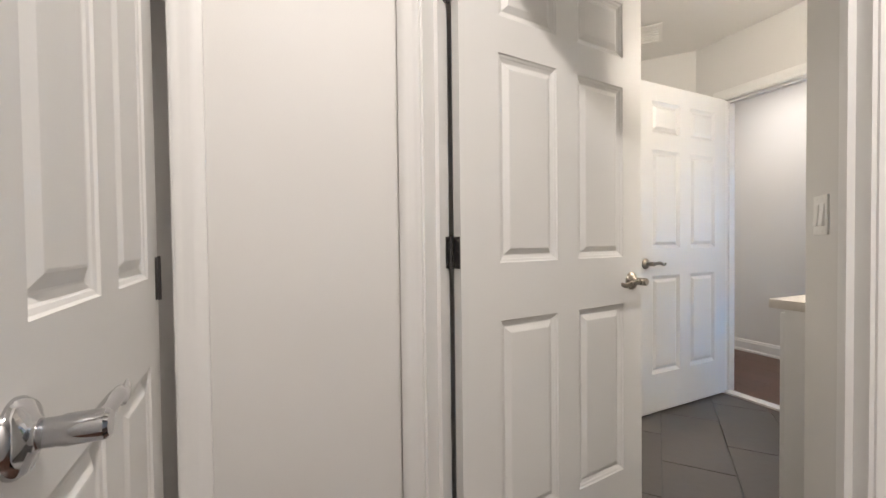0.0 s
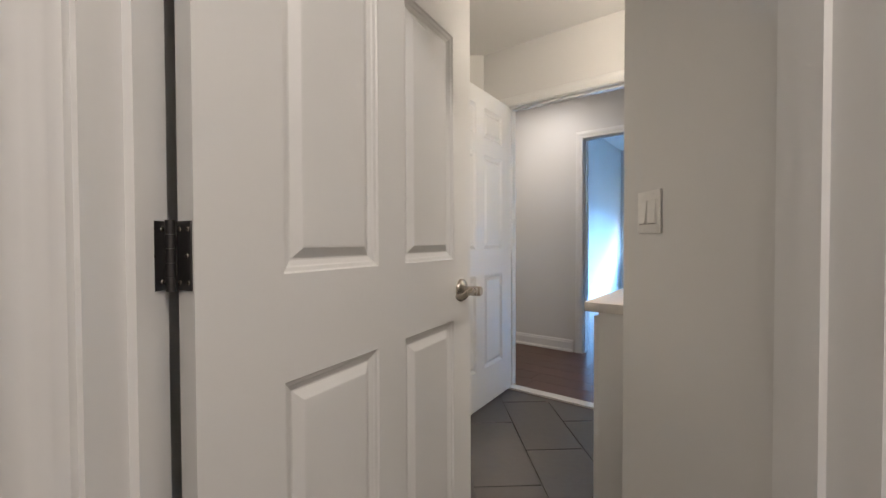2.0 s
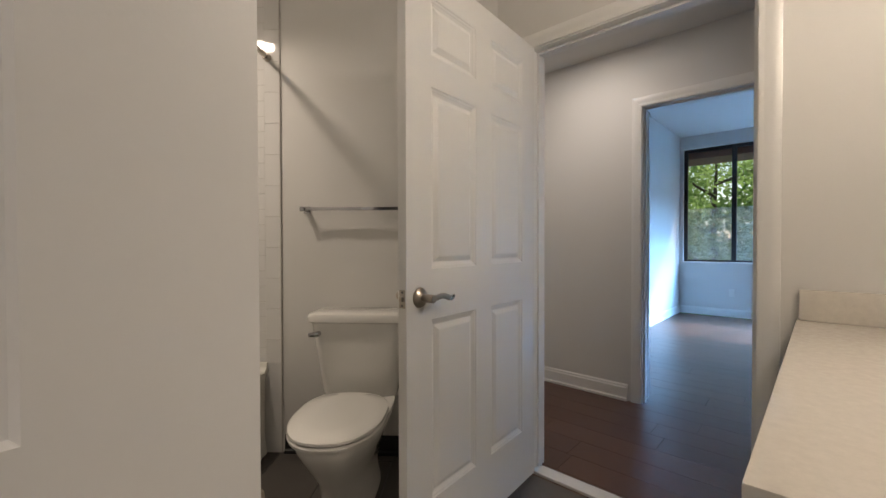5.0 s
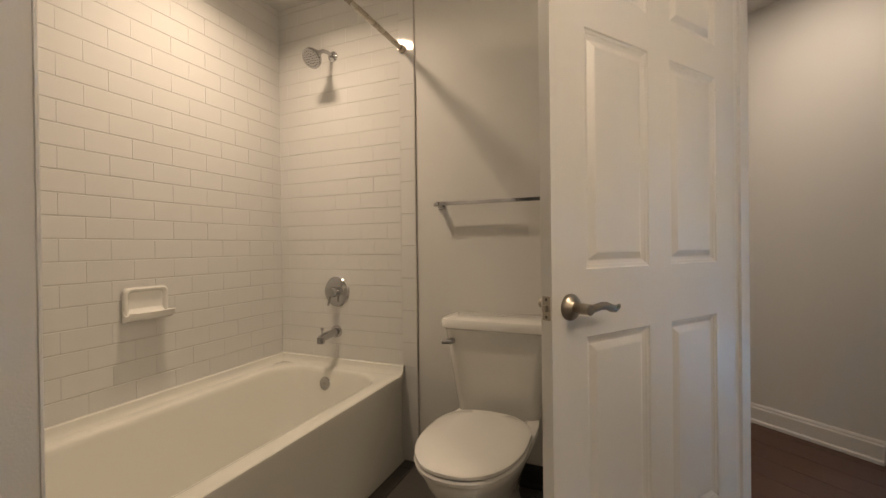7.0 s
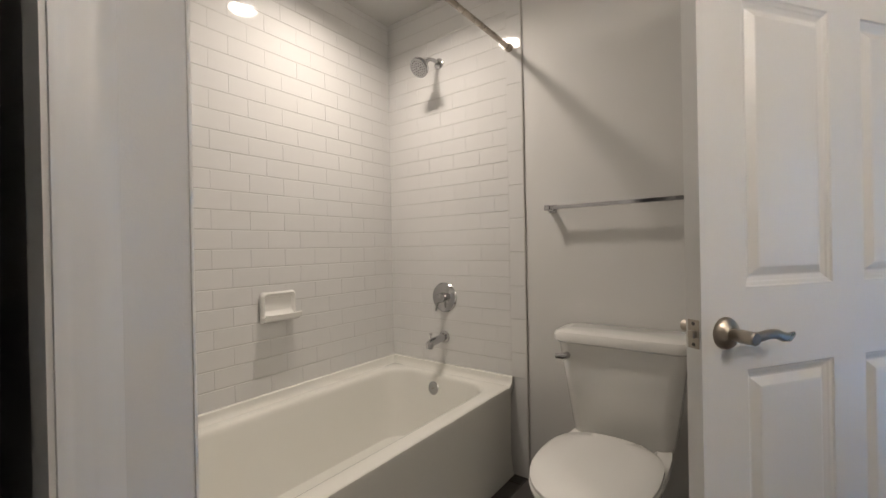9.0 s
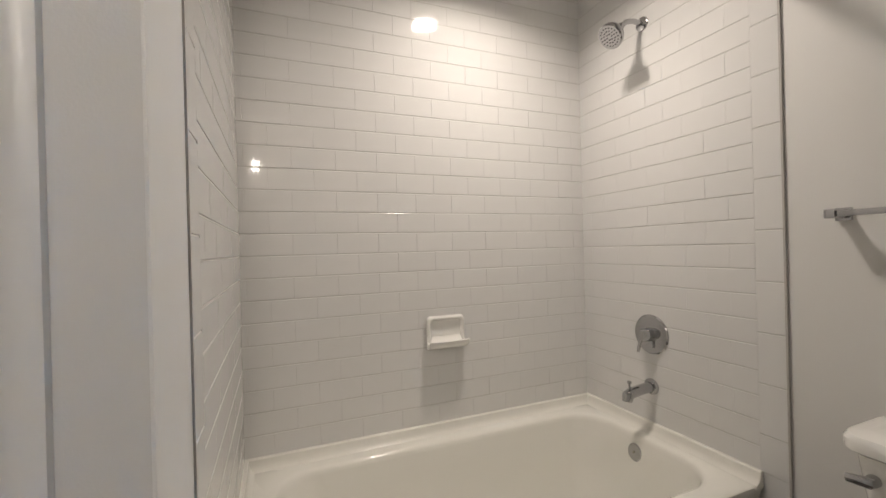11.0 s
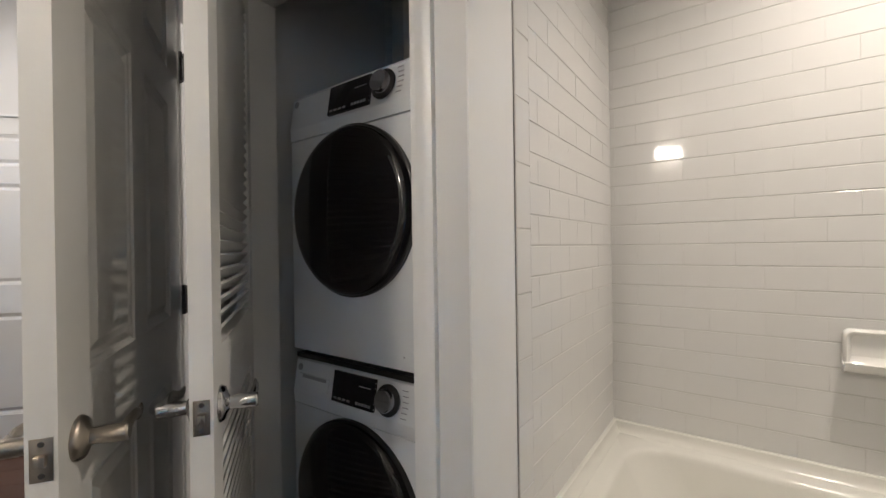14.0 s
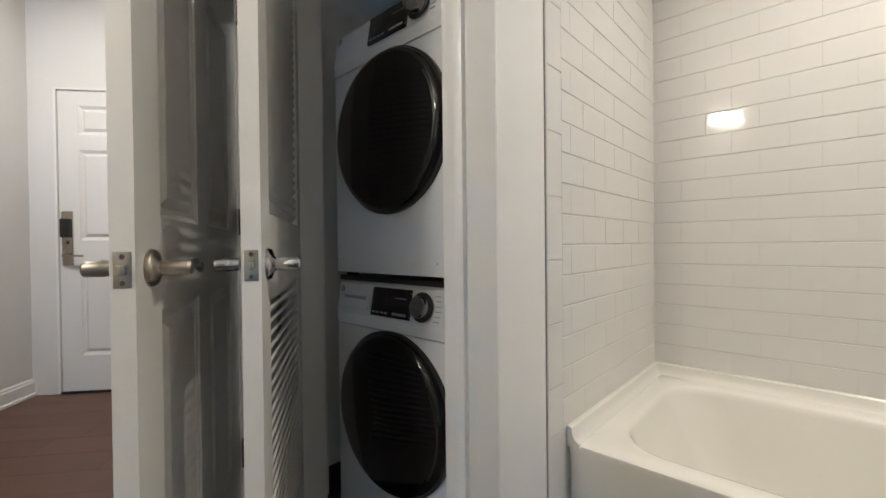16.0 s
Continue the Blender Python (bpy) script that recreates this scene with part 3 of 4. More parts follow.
def tub():
    d = thing("bathtub", "glossy white alcove bathtub with a raised rim along the tile", "bathtub")
    x0, x1, y0, y1 = TX + 0.001, -0.860, TY0 + 0.001, TY1 - 0.001
    rim = 0.443
    bm = bmesh.new()
    k = 8
    rings = [rrect(x0, x1, y0, y1, 0.012, 0.0, k), rrect(x0, x1 - 0.012, y0, y1, 0.012, 0.10, k), rrect(x0, x1 - 0.008, y0, y1, 0.012, rim - 0.05, k), rrect(x0, x1, y0, y1, 0.012, rim - 0.018, k), rrect(x0 + 0.001, x1 - 0.002, y0, y1, 0.014, rim - 0.005, k), rrect(x0 + 0.006, x1 - 0.010, y0 + 0.004, y1 - 0.004, 0.016, rim, k)]
    a0, a1, b0, b1 = x0 + 0.095, x1 - 0.085, y0 + 0.10, y1 - 0.075
    rings += [rrect(a0 - 0.022, a1 + 0.022, b0 - 0.022, b1 + 0.022, 0.15, rim, k), rrect(a0 - 0.010, a1 + 0.010, b0 - 0.010, b1 + 0.010, 0.148, rim - 0.004, k), rrect(a0 - 0.003, a1 + 0.003, b0 - 0.003, b1 + 0.003, 0.146, rim - 0.012, k), rrect(a0, a1, b0, b1, 0.145, rim - 0.026, k)]
    for f, z in ((0.15, 0.36), (0.4, 0.24), (0.7, 0.14), (0.9, 0.10)):
        rings.append(rrect(a0 + 0.07 * f, a1 - 0.05 * f, b0 + 0.22 * f, b1 - 0.07 * f, 0.14, z, k))
    rings.append(rrect(a0 + 0.11, a1 - 0.09, b0 + 0.28, b1 - 0.12, 0.11, 0.085, k))
    loft(bm, rings)
    part("shell", bm, ACRYL, d)
    bm = bmesh.new()
    z1 = 0.485
    cove = ((0.0, rim - 0.012), (0.0, z1), (0.010, z1), (0.014, z1 - 0.004), (0.016, rim + 0.020), (0.022, rim + 0.008), (0.034, rim + 0.001), (0.036, rim - 0.012))
    loft(bm, [[(x1 + 0.003, y0 + d, z) for d, z in cove], [(x0 + d, y0 + d, z) for d, z in cove], [(x0 + d, y1 - d, z) for d, z in cove], [(x1 + 0.003, y1 - d, z) for d, z in cove]])
    part("rim_flange", bm, ACRYL, d)
    ov = part("overflow_plate", turned([(0, 0), (0.036, 0), (0.036, 0.004), (0.031, 0.009), (0, 0.010)], pose(-1.295, 3.400, 0.366, 80, 0, 0)), CHROME, d, "chrome overflow plate")
    part("screw", turned([(0, 0.009), (0.005, 0.009), (0.004, 0.012), (0, 0.012)], pose(-1.295, 3.400, 0.366, 80, 0, 0)), NICKEL, ov)
    part("drain", turned([(0, 0), (0.030, 0), (0.028, 0.004), (0, 0.003)], pose(-1.29, 3.14, 0.086)), CHROME, d, "chrome drain")


tub()
wy = 3.480
d = thing("shower_valve", "round chrome shower valve with a small lever", "faucet", pose(-1.270, wy, 0.850, 90, 0, 0))
part("escutcheon", turned([(0, 0), (0.082, 0), (0.082, 0.004), (0.077, 0.009), (0.03, 0.013), (0, 0.013)], k=40), CHROME, d)
part("hub", turned([(0, 0.012), (0.028, 0.012), (0.026, 0.045), (0.021, 0.060), (0, 0.062)]), CHROME, d)
part("handle", tube([(0, 0, 0.05), (-0.012, -0.03, 0.055), (-0.02, -0.07, 0.056)], [0.009, 0.007, 0.005]), CHROME, d)
d = thing("tub_spout", "chrome tub spout with a diverter knob", "faucet", pose(-1.275, wy, 0.632))
part("flange", turned([(0, 0), (0.034, 0), (0.033, 0.008), (0.026, 0.012), (0, 0.012)], pose(0, 0, 0, 90)), CHROME, d)
part("body", tube([(0, 0, 0), (0, -0.06, -0.004), (0, -0.115, -0.010), (0, -0.135, -0.018), (0, -0.138, -0.04)], [0.021, 0.021, 0.022, 0.023, 0.019], 18), CHROME, d)
part("diverter", turned([(0, 0), (0.004, 0), (0.004, 0.02), (0.008, 0.022), (0.008, 0.032), (0, 0.034)], pose(0, -0.125, 0.008)), CHROME, d)
d = thing("shower", "chrome shower head on a bent arm", "shower", pose(-1.277, wy, 2.140))
part("flange", turned([(0, 0), (0.030, 0), (0.028, 0.006), (0.014, 0.012), (0, 0.012)], pose(0, 0, 0, 90)), CHROME, d)
part("arm", tube([(0, 0, 0), (0, -0.05, 0.004), (0, -0.09, -0.006), (0, -0.125, -0.035)], 0.0105), CHROME, d)
hd = part("head", turned([(0, 0), (0.013, 0), (0.017, 0.012), (0.014, 0.022), (0.022, 0.034), (0.044, 0.056), (0.052, 0.072), (0.052, 0.084), (0.047, 0.088), (0, 0.087)], pose(0, -0.115, -0.026, 132, 0, 0)), CHROME, d)
bm = bmesh.new()
for r, k in ((0.012, 6), (0.024, 12), (0.037, 18)):
    for i in range(k):
        a = 2 * math.pi * i / k
        loft(bm, [circle(0.0026, z, 6, r * math.cos(a), r * math.sin(a)) for z in (0.086, 0.0895)])
bm.transform(pose(0, -0.115, -0.026, 132, 0, 0))
part("nozzles", bm, BLACKP, hd)
d = thing("shower_rod", "straight brushed metal shower curtain rod", "curtain rod")
part("rod", tube([(-0.845, TY0, 2.096), (-0.845, TY1, 2.096)], 0.0127, 20), NICKEL, d)
for y, s in ((TY0, -1), (TY1, 1)):
    part("end_cap", turned([(0, 0), (0.021, 0), (0.020, 0.018), (0.015, 0.03), (0, 0.03)], pose(-0.845, y, 2.096, 90 * s, 0, 0)), NICKEL, d)


def soap_dish():
    d = thing("soap_dish", "white ceramic soap dish set into the wall tile", "soap dish", pose(TX + 0.006, 2.712, 0.860))
    stand = Matrix(((0, 0, 1, 0), (1, 0, 0, 0), (0, 1, 0, 0), (0, 0, 0, 1)))      # plan outline stood up against the wall
    bm = bmesh.new()
    loft(bm, [rrect(-0.084, 0.084, -0.056, 0.080, 0.020, 0.0), rrect(-0.084, 0.084, -0.056, 0.080, 0.020, 0.005), rrect(-0.080, 0.080, -0.052, 0.076, 0.018, 0.009)])
    bm.transform(stand)
    part("back_plate", bm, PORC, d)
    bm = bmesh.new()
    loft(bm, [rrect(-0.086 + e, 0.086 - e, -0.056 + e, 0.081 - e, 0.022 - e * 0.4, z) for e, z in ((0.0, 0.0), (0.0, 0.014), (0.003, 0.021), (0.008, 0.024), (0.013, 0.021), (0.018, 0.012), (0.021, 0.008))], False, False)
    bm.transform(stand)
    part("frame", bm, PORC, d)
    bm = bmesh.new()
    rings = []
    for e, z in ((0.0, -0.057), (0.022, -0.056), (0.048, -0.048), (0.064, -0.034), (0.070, -0.020), (0.065, -0.017), (0.052, -0.028), (0.030, -0.034), (0.014, -0.026), (0.004, -0.004)):
        rings.append([(0.004 + e * (1 - 0.10 * abs(i / 7) ** 4), 0.088 * i / 8, z + (0.002 if i % 2 else 0) * (z > -0.034)) for i in range(-8, 9)])
    rows = loft(bm, rings, closed=False, cap0=False, cap1=False)
    bm.faces.new([r[0] for r in rows])
    bm.faces.new([r[-1] for r in rows])
    part("tray", bm, PORC, d)


soap_dish()
# ---- toilet wall ----


def oval(w, front, back, z, cx=0.0, k=36, p=2.3):
    """An egg outline: wide in the middle, flatter at the back."""
    pts = []
    mid = back - (back - front) * 0.45
    for i in range(k):
        a = 2 * math.pi * i / k
        c, s = math.cos(a), math.sin(a)
        x = w * math.copysign(abs(c) ** (2 / p), c)
        y = mid + (back - mid if s > 0 else mid - front) * math.copysign(abs(s) ** (2 / (p + (1.2 if s > 0 else -0.2))), s)
        pts.append((cx + x, y, z))
    return pts


def toilet():
    d = thing("toilet", "white two-piece toilet with a closed lid", "toilet", pose(-0.318, 3.480, 0))
    bm = bmesh.new()
    loft(bm, [oval(0.115, -0.60, -0.10, 0.0), oval(0.113, -0.60, -0.10, 0.03), oval(0.100, -0.58, -0.12, 0.10), oval(0.112, -0.62, -0.10, 0.19), oval(0.150, -0.69, -0.06, 0.28), oval(0.178, -0.735, -0.04, 0.345), oval(0.186, -0.745, -0.04, 0.375), oval(0.183, -0.743, -0.04, 0.385), oval(0.14, -0.69, -0.10, 0.385), oval(0.12, -0.66, -0.13, 0.36)])
    part("bowl", bm, PORC, d)
    bm = bmesh.new()
    loft(bm, [oval(0.180, -0.742, -0.275, 0.386), oval(0.187, -0.752, -0.270, 0.390), oval(0.188, -0.754, -0.270, 0.400), oval(0.183, -0.748, -0.272, 0.406)])
    part("seat", bm, PORC, d)
    bm = bmesh.new()
    loft(bm, [oval(0.181, -0.745, -0.272, 0.409), oval(0.187, -0.752, -0.268, 0.413), oval(0.186, -0.751, -0.268, 0.422), oval(0.170, -0.735, -0.275, 0.430), oval(0.10, -0.66, -0.31, 0.433)])
    part("lid", bm, PORC, d)
    for s in (-1, 1):
        bm = bmesh.new()
        loft(bm, [[(s * 0.075 + dx, -0.258 + 0.014 * math.cos(a), 0.402 + 0.014 * math.sin(a)) for a in [i * math.pi / 6 for i in range(12)]] for dx in (-0.02, 0.02)])
        part("lid_hinge", bm, PORC, d)
    bm = bmesh.new()
    k = 6
    loft(bm, [rrect(-0.175, 0.175, -0.200, -0.012, 0.05, 0.375, k), rrect(-0.182, 0.182, -0.208, -0.012, 0.05, 0.40, k), rrect(-0.225, 0.225, -0.222, -0.010, 0.05, 0.70, k), rrect(-0.230, 0.230, -0.224, -0.010, 0.05, 0.738, k)])
    part("tank", bm, PORC, d)
    bm = bmesh.new()
    loft(bm, [rrect(-0.236, 0.236, -0.232, -0.006, 0.05, 0.738, k), rrect(-0.246, 0.246, -0.242, -0.004, 0.055, 0.746, k), rrect(-0.247, 0.247, -0.243, -0.004, 0.055, 0.768, k), rrect(-0.240, 0.240, -0.236, -0.008, 0.05, 0.779, k), rrect(-0.21, 0.21, -0.21, -0.02, 0.04, 0.785, k)])
    part("tank_lid", bm, PORC, d)
    h = part("flush_lever", tube([(-0.185, -0.222, 0.688), (-0.185, -0.244, 0.688), (-0.205, -0.250, 0.688), (-0.222, -0.250, 0.686)], [0.014, 0.013, (0.007, 0.011), (0.005, 0.010)]), CHROME, d, "chrome flush lever")


toilet()
d = thing("towel_bar", "square chrome towel bar on two posts", "towel bar", pose(0, 3.487, 1.293))
part("bar", boxes((-0.640, 0.02, -0.073, -0.056, -0.008, 0.008), bevel=0.001), CHROME, d)
for x in (-0.640, 0.02):
    part("post", boxes((x - 0.018, x + 0.018, -0.010, 0, -0.018, 0.018), (x - 0.012, x + 0.012, -0.078, -0.008, -0.012, 0.012), bevel=0.0025), CHROME, d)

# ---- vanity ----
VA0, VA1, VN0, VN1 = -0.757, -0.203, 1.672, 2.900


def vanity():
    d = thing("vanity", "white shaker vanity cabinet under a cream counter", "cabinet", R)
    part("body", boxes((VA0 + 0.02, VA1, VN0, VN1, 0.10, 0.835), (VA0 + 0.08, VA1, VN0, VN1, 0.0, 0.10), bevel=0.002), CAB, d)
    for i in range(3):
        n0 = VN0 + 0.012 + i * 0.405
        bm = bmesh.new()
        for b in ((n0, n0 + 0.06, 0.12, 0.82), (n0 + 0.335, n0 + 0.395, 0.12, 0.82), (n0 + 0.06, n0 + 0.335, 0.12, 0.18), (n0 + 0.06, n0 + 0.335, 0.76, 0.82)):
            box(bm, VA0, VA0 + 0.019, *b, 0.0015)
        box(bm, VA0 + 0.008, VA0 + 0.016, n0 + 0.05, n0 + 0.345, 0.17, 0.77)
        dr = part("cabinet_door", bm, CAB, d)
        part("handle", boxes((VA0 - 0.028, VA0 - 0.020, n0 + 0.33, n0 + 0.338, 0.60, 0.75), (VA0 - 0.022, VA0, n0 + 0.33, n0 + 0.338, 0.61, 0.618), (VA0 - 0.022, VA0, n0 + 0.33, n0 + 0.338, 0.732, 0.74), bevel=0.001), NICKEL, dr)
    c = thing("countertop", "cream speckled quartz countertop with splash boards", "counter", R)
    part("slab", boxes((VA0 - 0.028, VA1, VN0 - 0.006, VN1, 0.835, 0.868), bevel=0.003), QUARTZ, c)
    part("side_splash", boxes((VA0 - 0.022, VA1, VN1 - 0.02, VN1, 0.868, 0.965), bevel=0.003), QUARTZ, c)
    part("back_splash", boxes((VA1 - 0.02, VA1, VN0, VN1 - 0.02, 0.868, 0.965), bevel=0.003), QUARTZ, c)


vanity()
d = thing("vanity_light", "wall light bar with frosted glass over the vanity", "wall light", R @ pose(-0.2, 2.12, 2.12))
part("back_plate", boxes((-0.025, 0, -0.19, 0.19, -0.05, 0.05), bevel=0.004), NICKEL, d)
part("diffuser", boxes((-0.105, -0.035, -0.12, 0.12, -0.05, 0.05), bevel=0.012), VANITY, d, "glowing frosted glass")


def plate_switch():
    d = thing("light_switch", "white double rocker light switch on the wall", "light switch", pose(0.540, 1.488, 1.158))
    part("plate", boxes((-0.006, 0, -0.057, 0.057, -0.058, 0.058), bevel=0.002), PLATE, d)
    for y in (-0.023, 0.023):
        bm = bmesh.new()
        loft(bm, [[(-0.006, y - 0.0165, z) for z in ()] or [(-0.006, y - 0.0165, -0.033), (-0.006, y + 0.0165, -0.033), (-0.006, y + 0.0165, 0.033), (-0.006, y - 0.0165, 0.033)], [(-0.013, y - 0.015, -0.031), (-0.013, y + 0.015, -0.031), (-0.008, y + 0.015, 0.031), (-0.008, y - 0.015, 0.031)]])
        part("rocker", bm, PLATE, d, smooth=False)
        for z in (-0.048, 0.048):
            part("screw", turned([(0, 0), (0.003, 0), (0.002, 0.001), (0, 0.001)], pose(-0.006, y, z, 0, -90, 0), 10), PLATE, d)


plate_switch()
sp = part("strike_plate", boxes((DX1 - 0.0205, DX1 - 0.0188, DY1 - 0.070, DY1 - 0.035, 0.915, 0.985), bevel=0.0006), NICKEL, frame_bath, "brass-toned strike plate")
part("strike_hole", boxes((DX1 - 0.0212, DX1 - 0.0200, DY1 - 0.060, DY1 - 0.046, 0.934, 0.966)), HINGE, sp)

# ---- laundry closet ----


def appliance(name, label, z0, h, is_washer):
    """Front faces +x. Body 0.60 wide."""
    y0, y1, xf, xb = 1.128, 1.728, -0.668, -1.27
    w = y1 - y0
    yc = (y0 + y1) / 2
    d = thing(name, label, "washing machine" if is_washer else "dryer", pose(xf, yc, z0))
    part("body", boxes((xb - xf, 0, -w / 2, w / 2, 0.012, h - 0.155), bevel=0.006), APPL, d)
    bm = bmesh.new()
    rings = []
    for yy in (-w / 2, w / 2):
        rings.append([(xb - xf, yy, h - 0.152), (0.0, yy, h - 0.152), (0.002, yy, h - 0.115), (-0.014, yy, h - 0.012), (-0.024, yy, h), (xb - xf, yy, h)])
    loft(bm, rings)
    part("control_panel", bm, APPL, d, smooth=False)
    tilt = pose(0, 0, 0) @ pose(0.0, 0, h - 0.062, 0, -10, 0)
    dsp = part("display", boxes((-0.006, 0.0035, -0.095, 0.085, -0.045, 0.047), bevel=0.001), DISPLAY, d, "black glass display", m=tilt)
    bm = bmesh.new()
    for i in range(4):
        box(bm, 0.0034, 0.0042, -0.085 + i * 0.020, -0.072 + i * 0.020, -0.036, -0.030)
    for i in range(5):
        box(bm, 0.0034, 0.0042, 0.012 + i * 0.013, 0.022 + i * 0.013, -0.036, -0.028)
    box(bm, 0.0034, 0.0042, 0.02, 0.07, 0.016, 0.019)
    tagged(part("print", bm, GREYT, dsp, smooth=False), kind="stuff")
    part("dial_ring", turned([(0, 0), (0.044, 0), (0.044, 0.004), (0.038, 0.006), (0, 0.006)], tilt @ pose(0.001, 0.138, 0.0, 0, 90, 0)), BLACKP, d)
    part("dial", turned([(0, 0.004), (0.033, 0.004), (0.032, 0.020), (0.029, 0.026), (0, 0.026)], tilt @ pose(0.001, 0.138, 0.0, 0, 90, 0)), CHROME, d, "silver cycle dial")
    bm = bmesh.new()
    for s in (-1, 1):
        for i in range(6):
            z = 0.036 - i * 0.0145
            yy = 0.138 + s * (0.050 + 0.006 * (1 - abs(i - 2.5) / 2.5))
            box(bm, 0.0008, 0.0030, min(yy, yy + s * 0.020), max(yy, yy + s * 0.020), z - 0.0012, z + 0.0012)
    for i in range(2):
        box(bm, 0.0008, 0.0030, 0.236, 0.262, -0.006 + i * 0.010, 0.000 + i * 0.010)
    tagged(part("print", bm, GREYT, d, smooth=False, m=tilt), kind="stuff")
    part("emblem", turned([(0, 0), (0.011, 0), (0.011, 0.002), (0, 0.002)], tilt @ pose(0.0015, -0.268, 0.030, 0, 90, 0)), GREYT, d, "round grey emblem")
    if is_washer:
        part("drawer", boxes((0.0, 0.006, -0.272, -0.115, -0.032, 0.012), bevel=0.003), APPL, d, m=tilt)
        part("drawer_grip", boxes((0.0045, 0.0075, -0.245, -0.125, 0.000, 0.010), bevel=0.001), GREYT, d, m=tilt)
    zc = h - 0.406
    r = 0.252
    m = pose(0, 0.0, zc, 0, 90, 0)
    dr = part("door", turned([(0, 0), (r, 0), (r, 0.010), (r - 0.004, 0.024), (r - 0.016, 0.036), (r - 0.03, 0.040), (0, 0.046)], m, 64), BLACKG, d, "round black glass door")
    part("door_rim", (lambda bm: (loft(bm, [circle(rr, z, 64) for rr, z in ((r + 0.004, 0.0), (r + 0.004, 0.012), (r - 0.002, 0.014), (r - 0.002, 0.0))], False, False), bm.transform(m), bm)[2])(bmesh.new()), BLACKP, dr)
    bm = bmesh.new()
    for i in range(14):
        a0, a1 = radians(-35 + 5 * i), radians(-35 + 5 * (i + 1))
        vs = [bm.verts.new((q * math.sin(-a) * -1, q * math.cos(a), zz)) for a in (a0, a1) for q, zz in ((r - 0.020, 0.0385), (r - 0.026, 0.0405))]
        bm.faces.new((vs[0], vs[1], vs[3], vs[2]))
    bm.transform(m)
    part("grip_edge", bm, BLACKP, dr)
    for x, y in ((-0.04, -0.26), (-0.04, 0.26), (xb - xf + 0.04, -0.26), (xb - xf + 0.04, 0.26)):
        part("foot", turned([(0, 0), (0.022, 0), (0.022, 0.014), (0, 0.014)], pose(x, y, 0), 14), BLACKP, d)
    part("screw_dot", turned([(0, 0), (0.003, 0), (0, 0.001)], pose(0.001, 0.20, 0.05, 0, 90, 0), 8), GREYT, d)


appliance("washing_machine", "white front-loading washing machine with a black round door", 0.0, 0.854, True)
appliance("tumble_dryer", "white front-loading dryer stacked on the washing machine", 0.870, 0.864, False)
part("stack_bracket", boxes((-1.26, -0.672, 1.14, 1.715, 0.854, 0.870)), BLACKP)
tagged(bpy.data.objects["stack_bracket"], "black stacking bracket between washer and dryer", "bracket")

# ---- ceiling fittings ----


def downlight(m, r, label):
    d = thing("downlight", label, "ceiling light", m, "recessed ceiling lights")
    part("trim_ring", (lambda bm: (loft(bm, [circle(rr, z, 32) for rr, z in ((r + 0.022, 0.0), (r + 0.020, -0.006), (r, -0.008), (r - 0.003, 0.0))], False, False), bm)[1])(bmesh.new()), TRIM, d)
    part("lens", turned([(0, -0.003), (r - 0.004, -0.003), (r - 0.004, -0.001), (0, -0.001)]), LEDW, d, "glowing lens")


downlight(pose(-1.17, 2.84, CEIL - 0.0005), 0.075, "round white recessed ceiling light over the tub")
downlight(R @ pose(-1.95, 3.55, CEIL + 0.0015), 0.085, "round white recessed ceiling light in the hall")
downlight(R @ pose(0.35, 0.15, CEIL_L - 0.0005), 0.09, "round white recessed ceiling light by the entrance")
d = thing("exhaust_fan", "white bathroom exhaust fan grille on the ceiling", "vent", pose(0.0, 3.02, CEIL - 0.001))
part("cover", boxes((-0.14, 0.14, -0.14, 0.14, -0.022, -0.012), bevel=0.003), PLATE, d)
part("housing", boxes((-0.11, 0.11, -0.11, 0.11, -0.013, 0.0)), BLACKP, d)
for i in range(6):
    part("slat", boxes((-0.12, 0.12, -0.092 + i * 0.036, -0.084 + i * 0.036, -0.027, -0.020), bevel=0.001), PLATE, d)
d = thing("air_register", "white slotted air register on the living room ceiling", "vent", R @ pose(-1.35, 6.6, CEIL_L - 0.001))
part("frame", boxes((-0.20, 0.20, -0.09, 0.09, -0.010, 0)), PLATE, d)
for i in range(5):
    part("slat", boxes((-0.17, 0.17, -0.064 + i * 0.030, -0.056 + i * 0.030, -0.016, -0.010)), GREYT, d)
d = thing("wall_socket", "white wall outlet under the window", "socket", R @ pose(-1.72, WN, 0.36))
part("plate", boxes((-0.035, 0.035, -0.006, 0, -0.057, 0.057), bevel=0.002), PLATE, d)
part("sockets", boxes((-0.014, 0.014, -0.008, -0.006, -0.036, -0.010), (-0.014, 0.014, -0.008, -0.006, 0.010, 0.036)), PLATE, d)
d = thing("thermostat", "small white thermostat on the hall wall", "thermostat", R @ pose(-0.034, 1.92, 1.23, 0, 0, -3.7))
part("case", boxes((0, 0.024, -0.055, 0.055, -0.04, 0.04), bevel=0.005), PLATE, d)

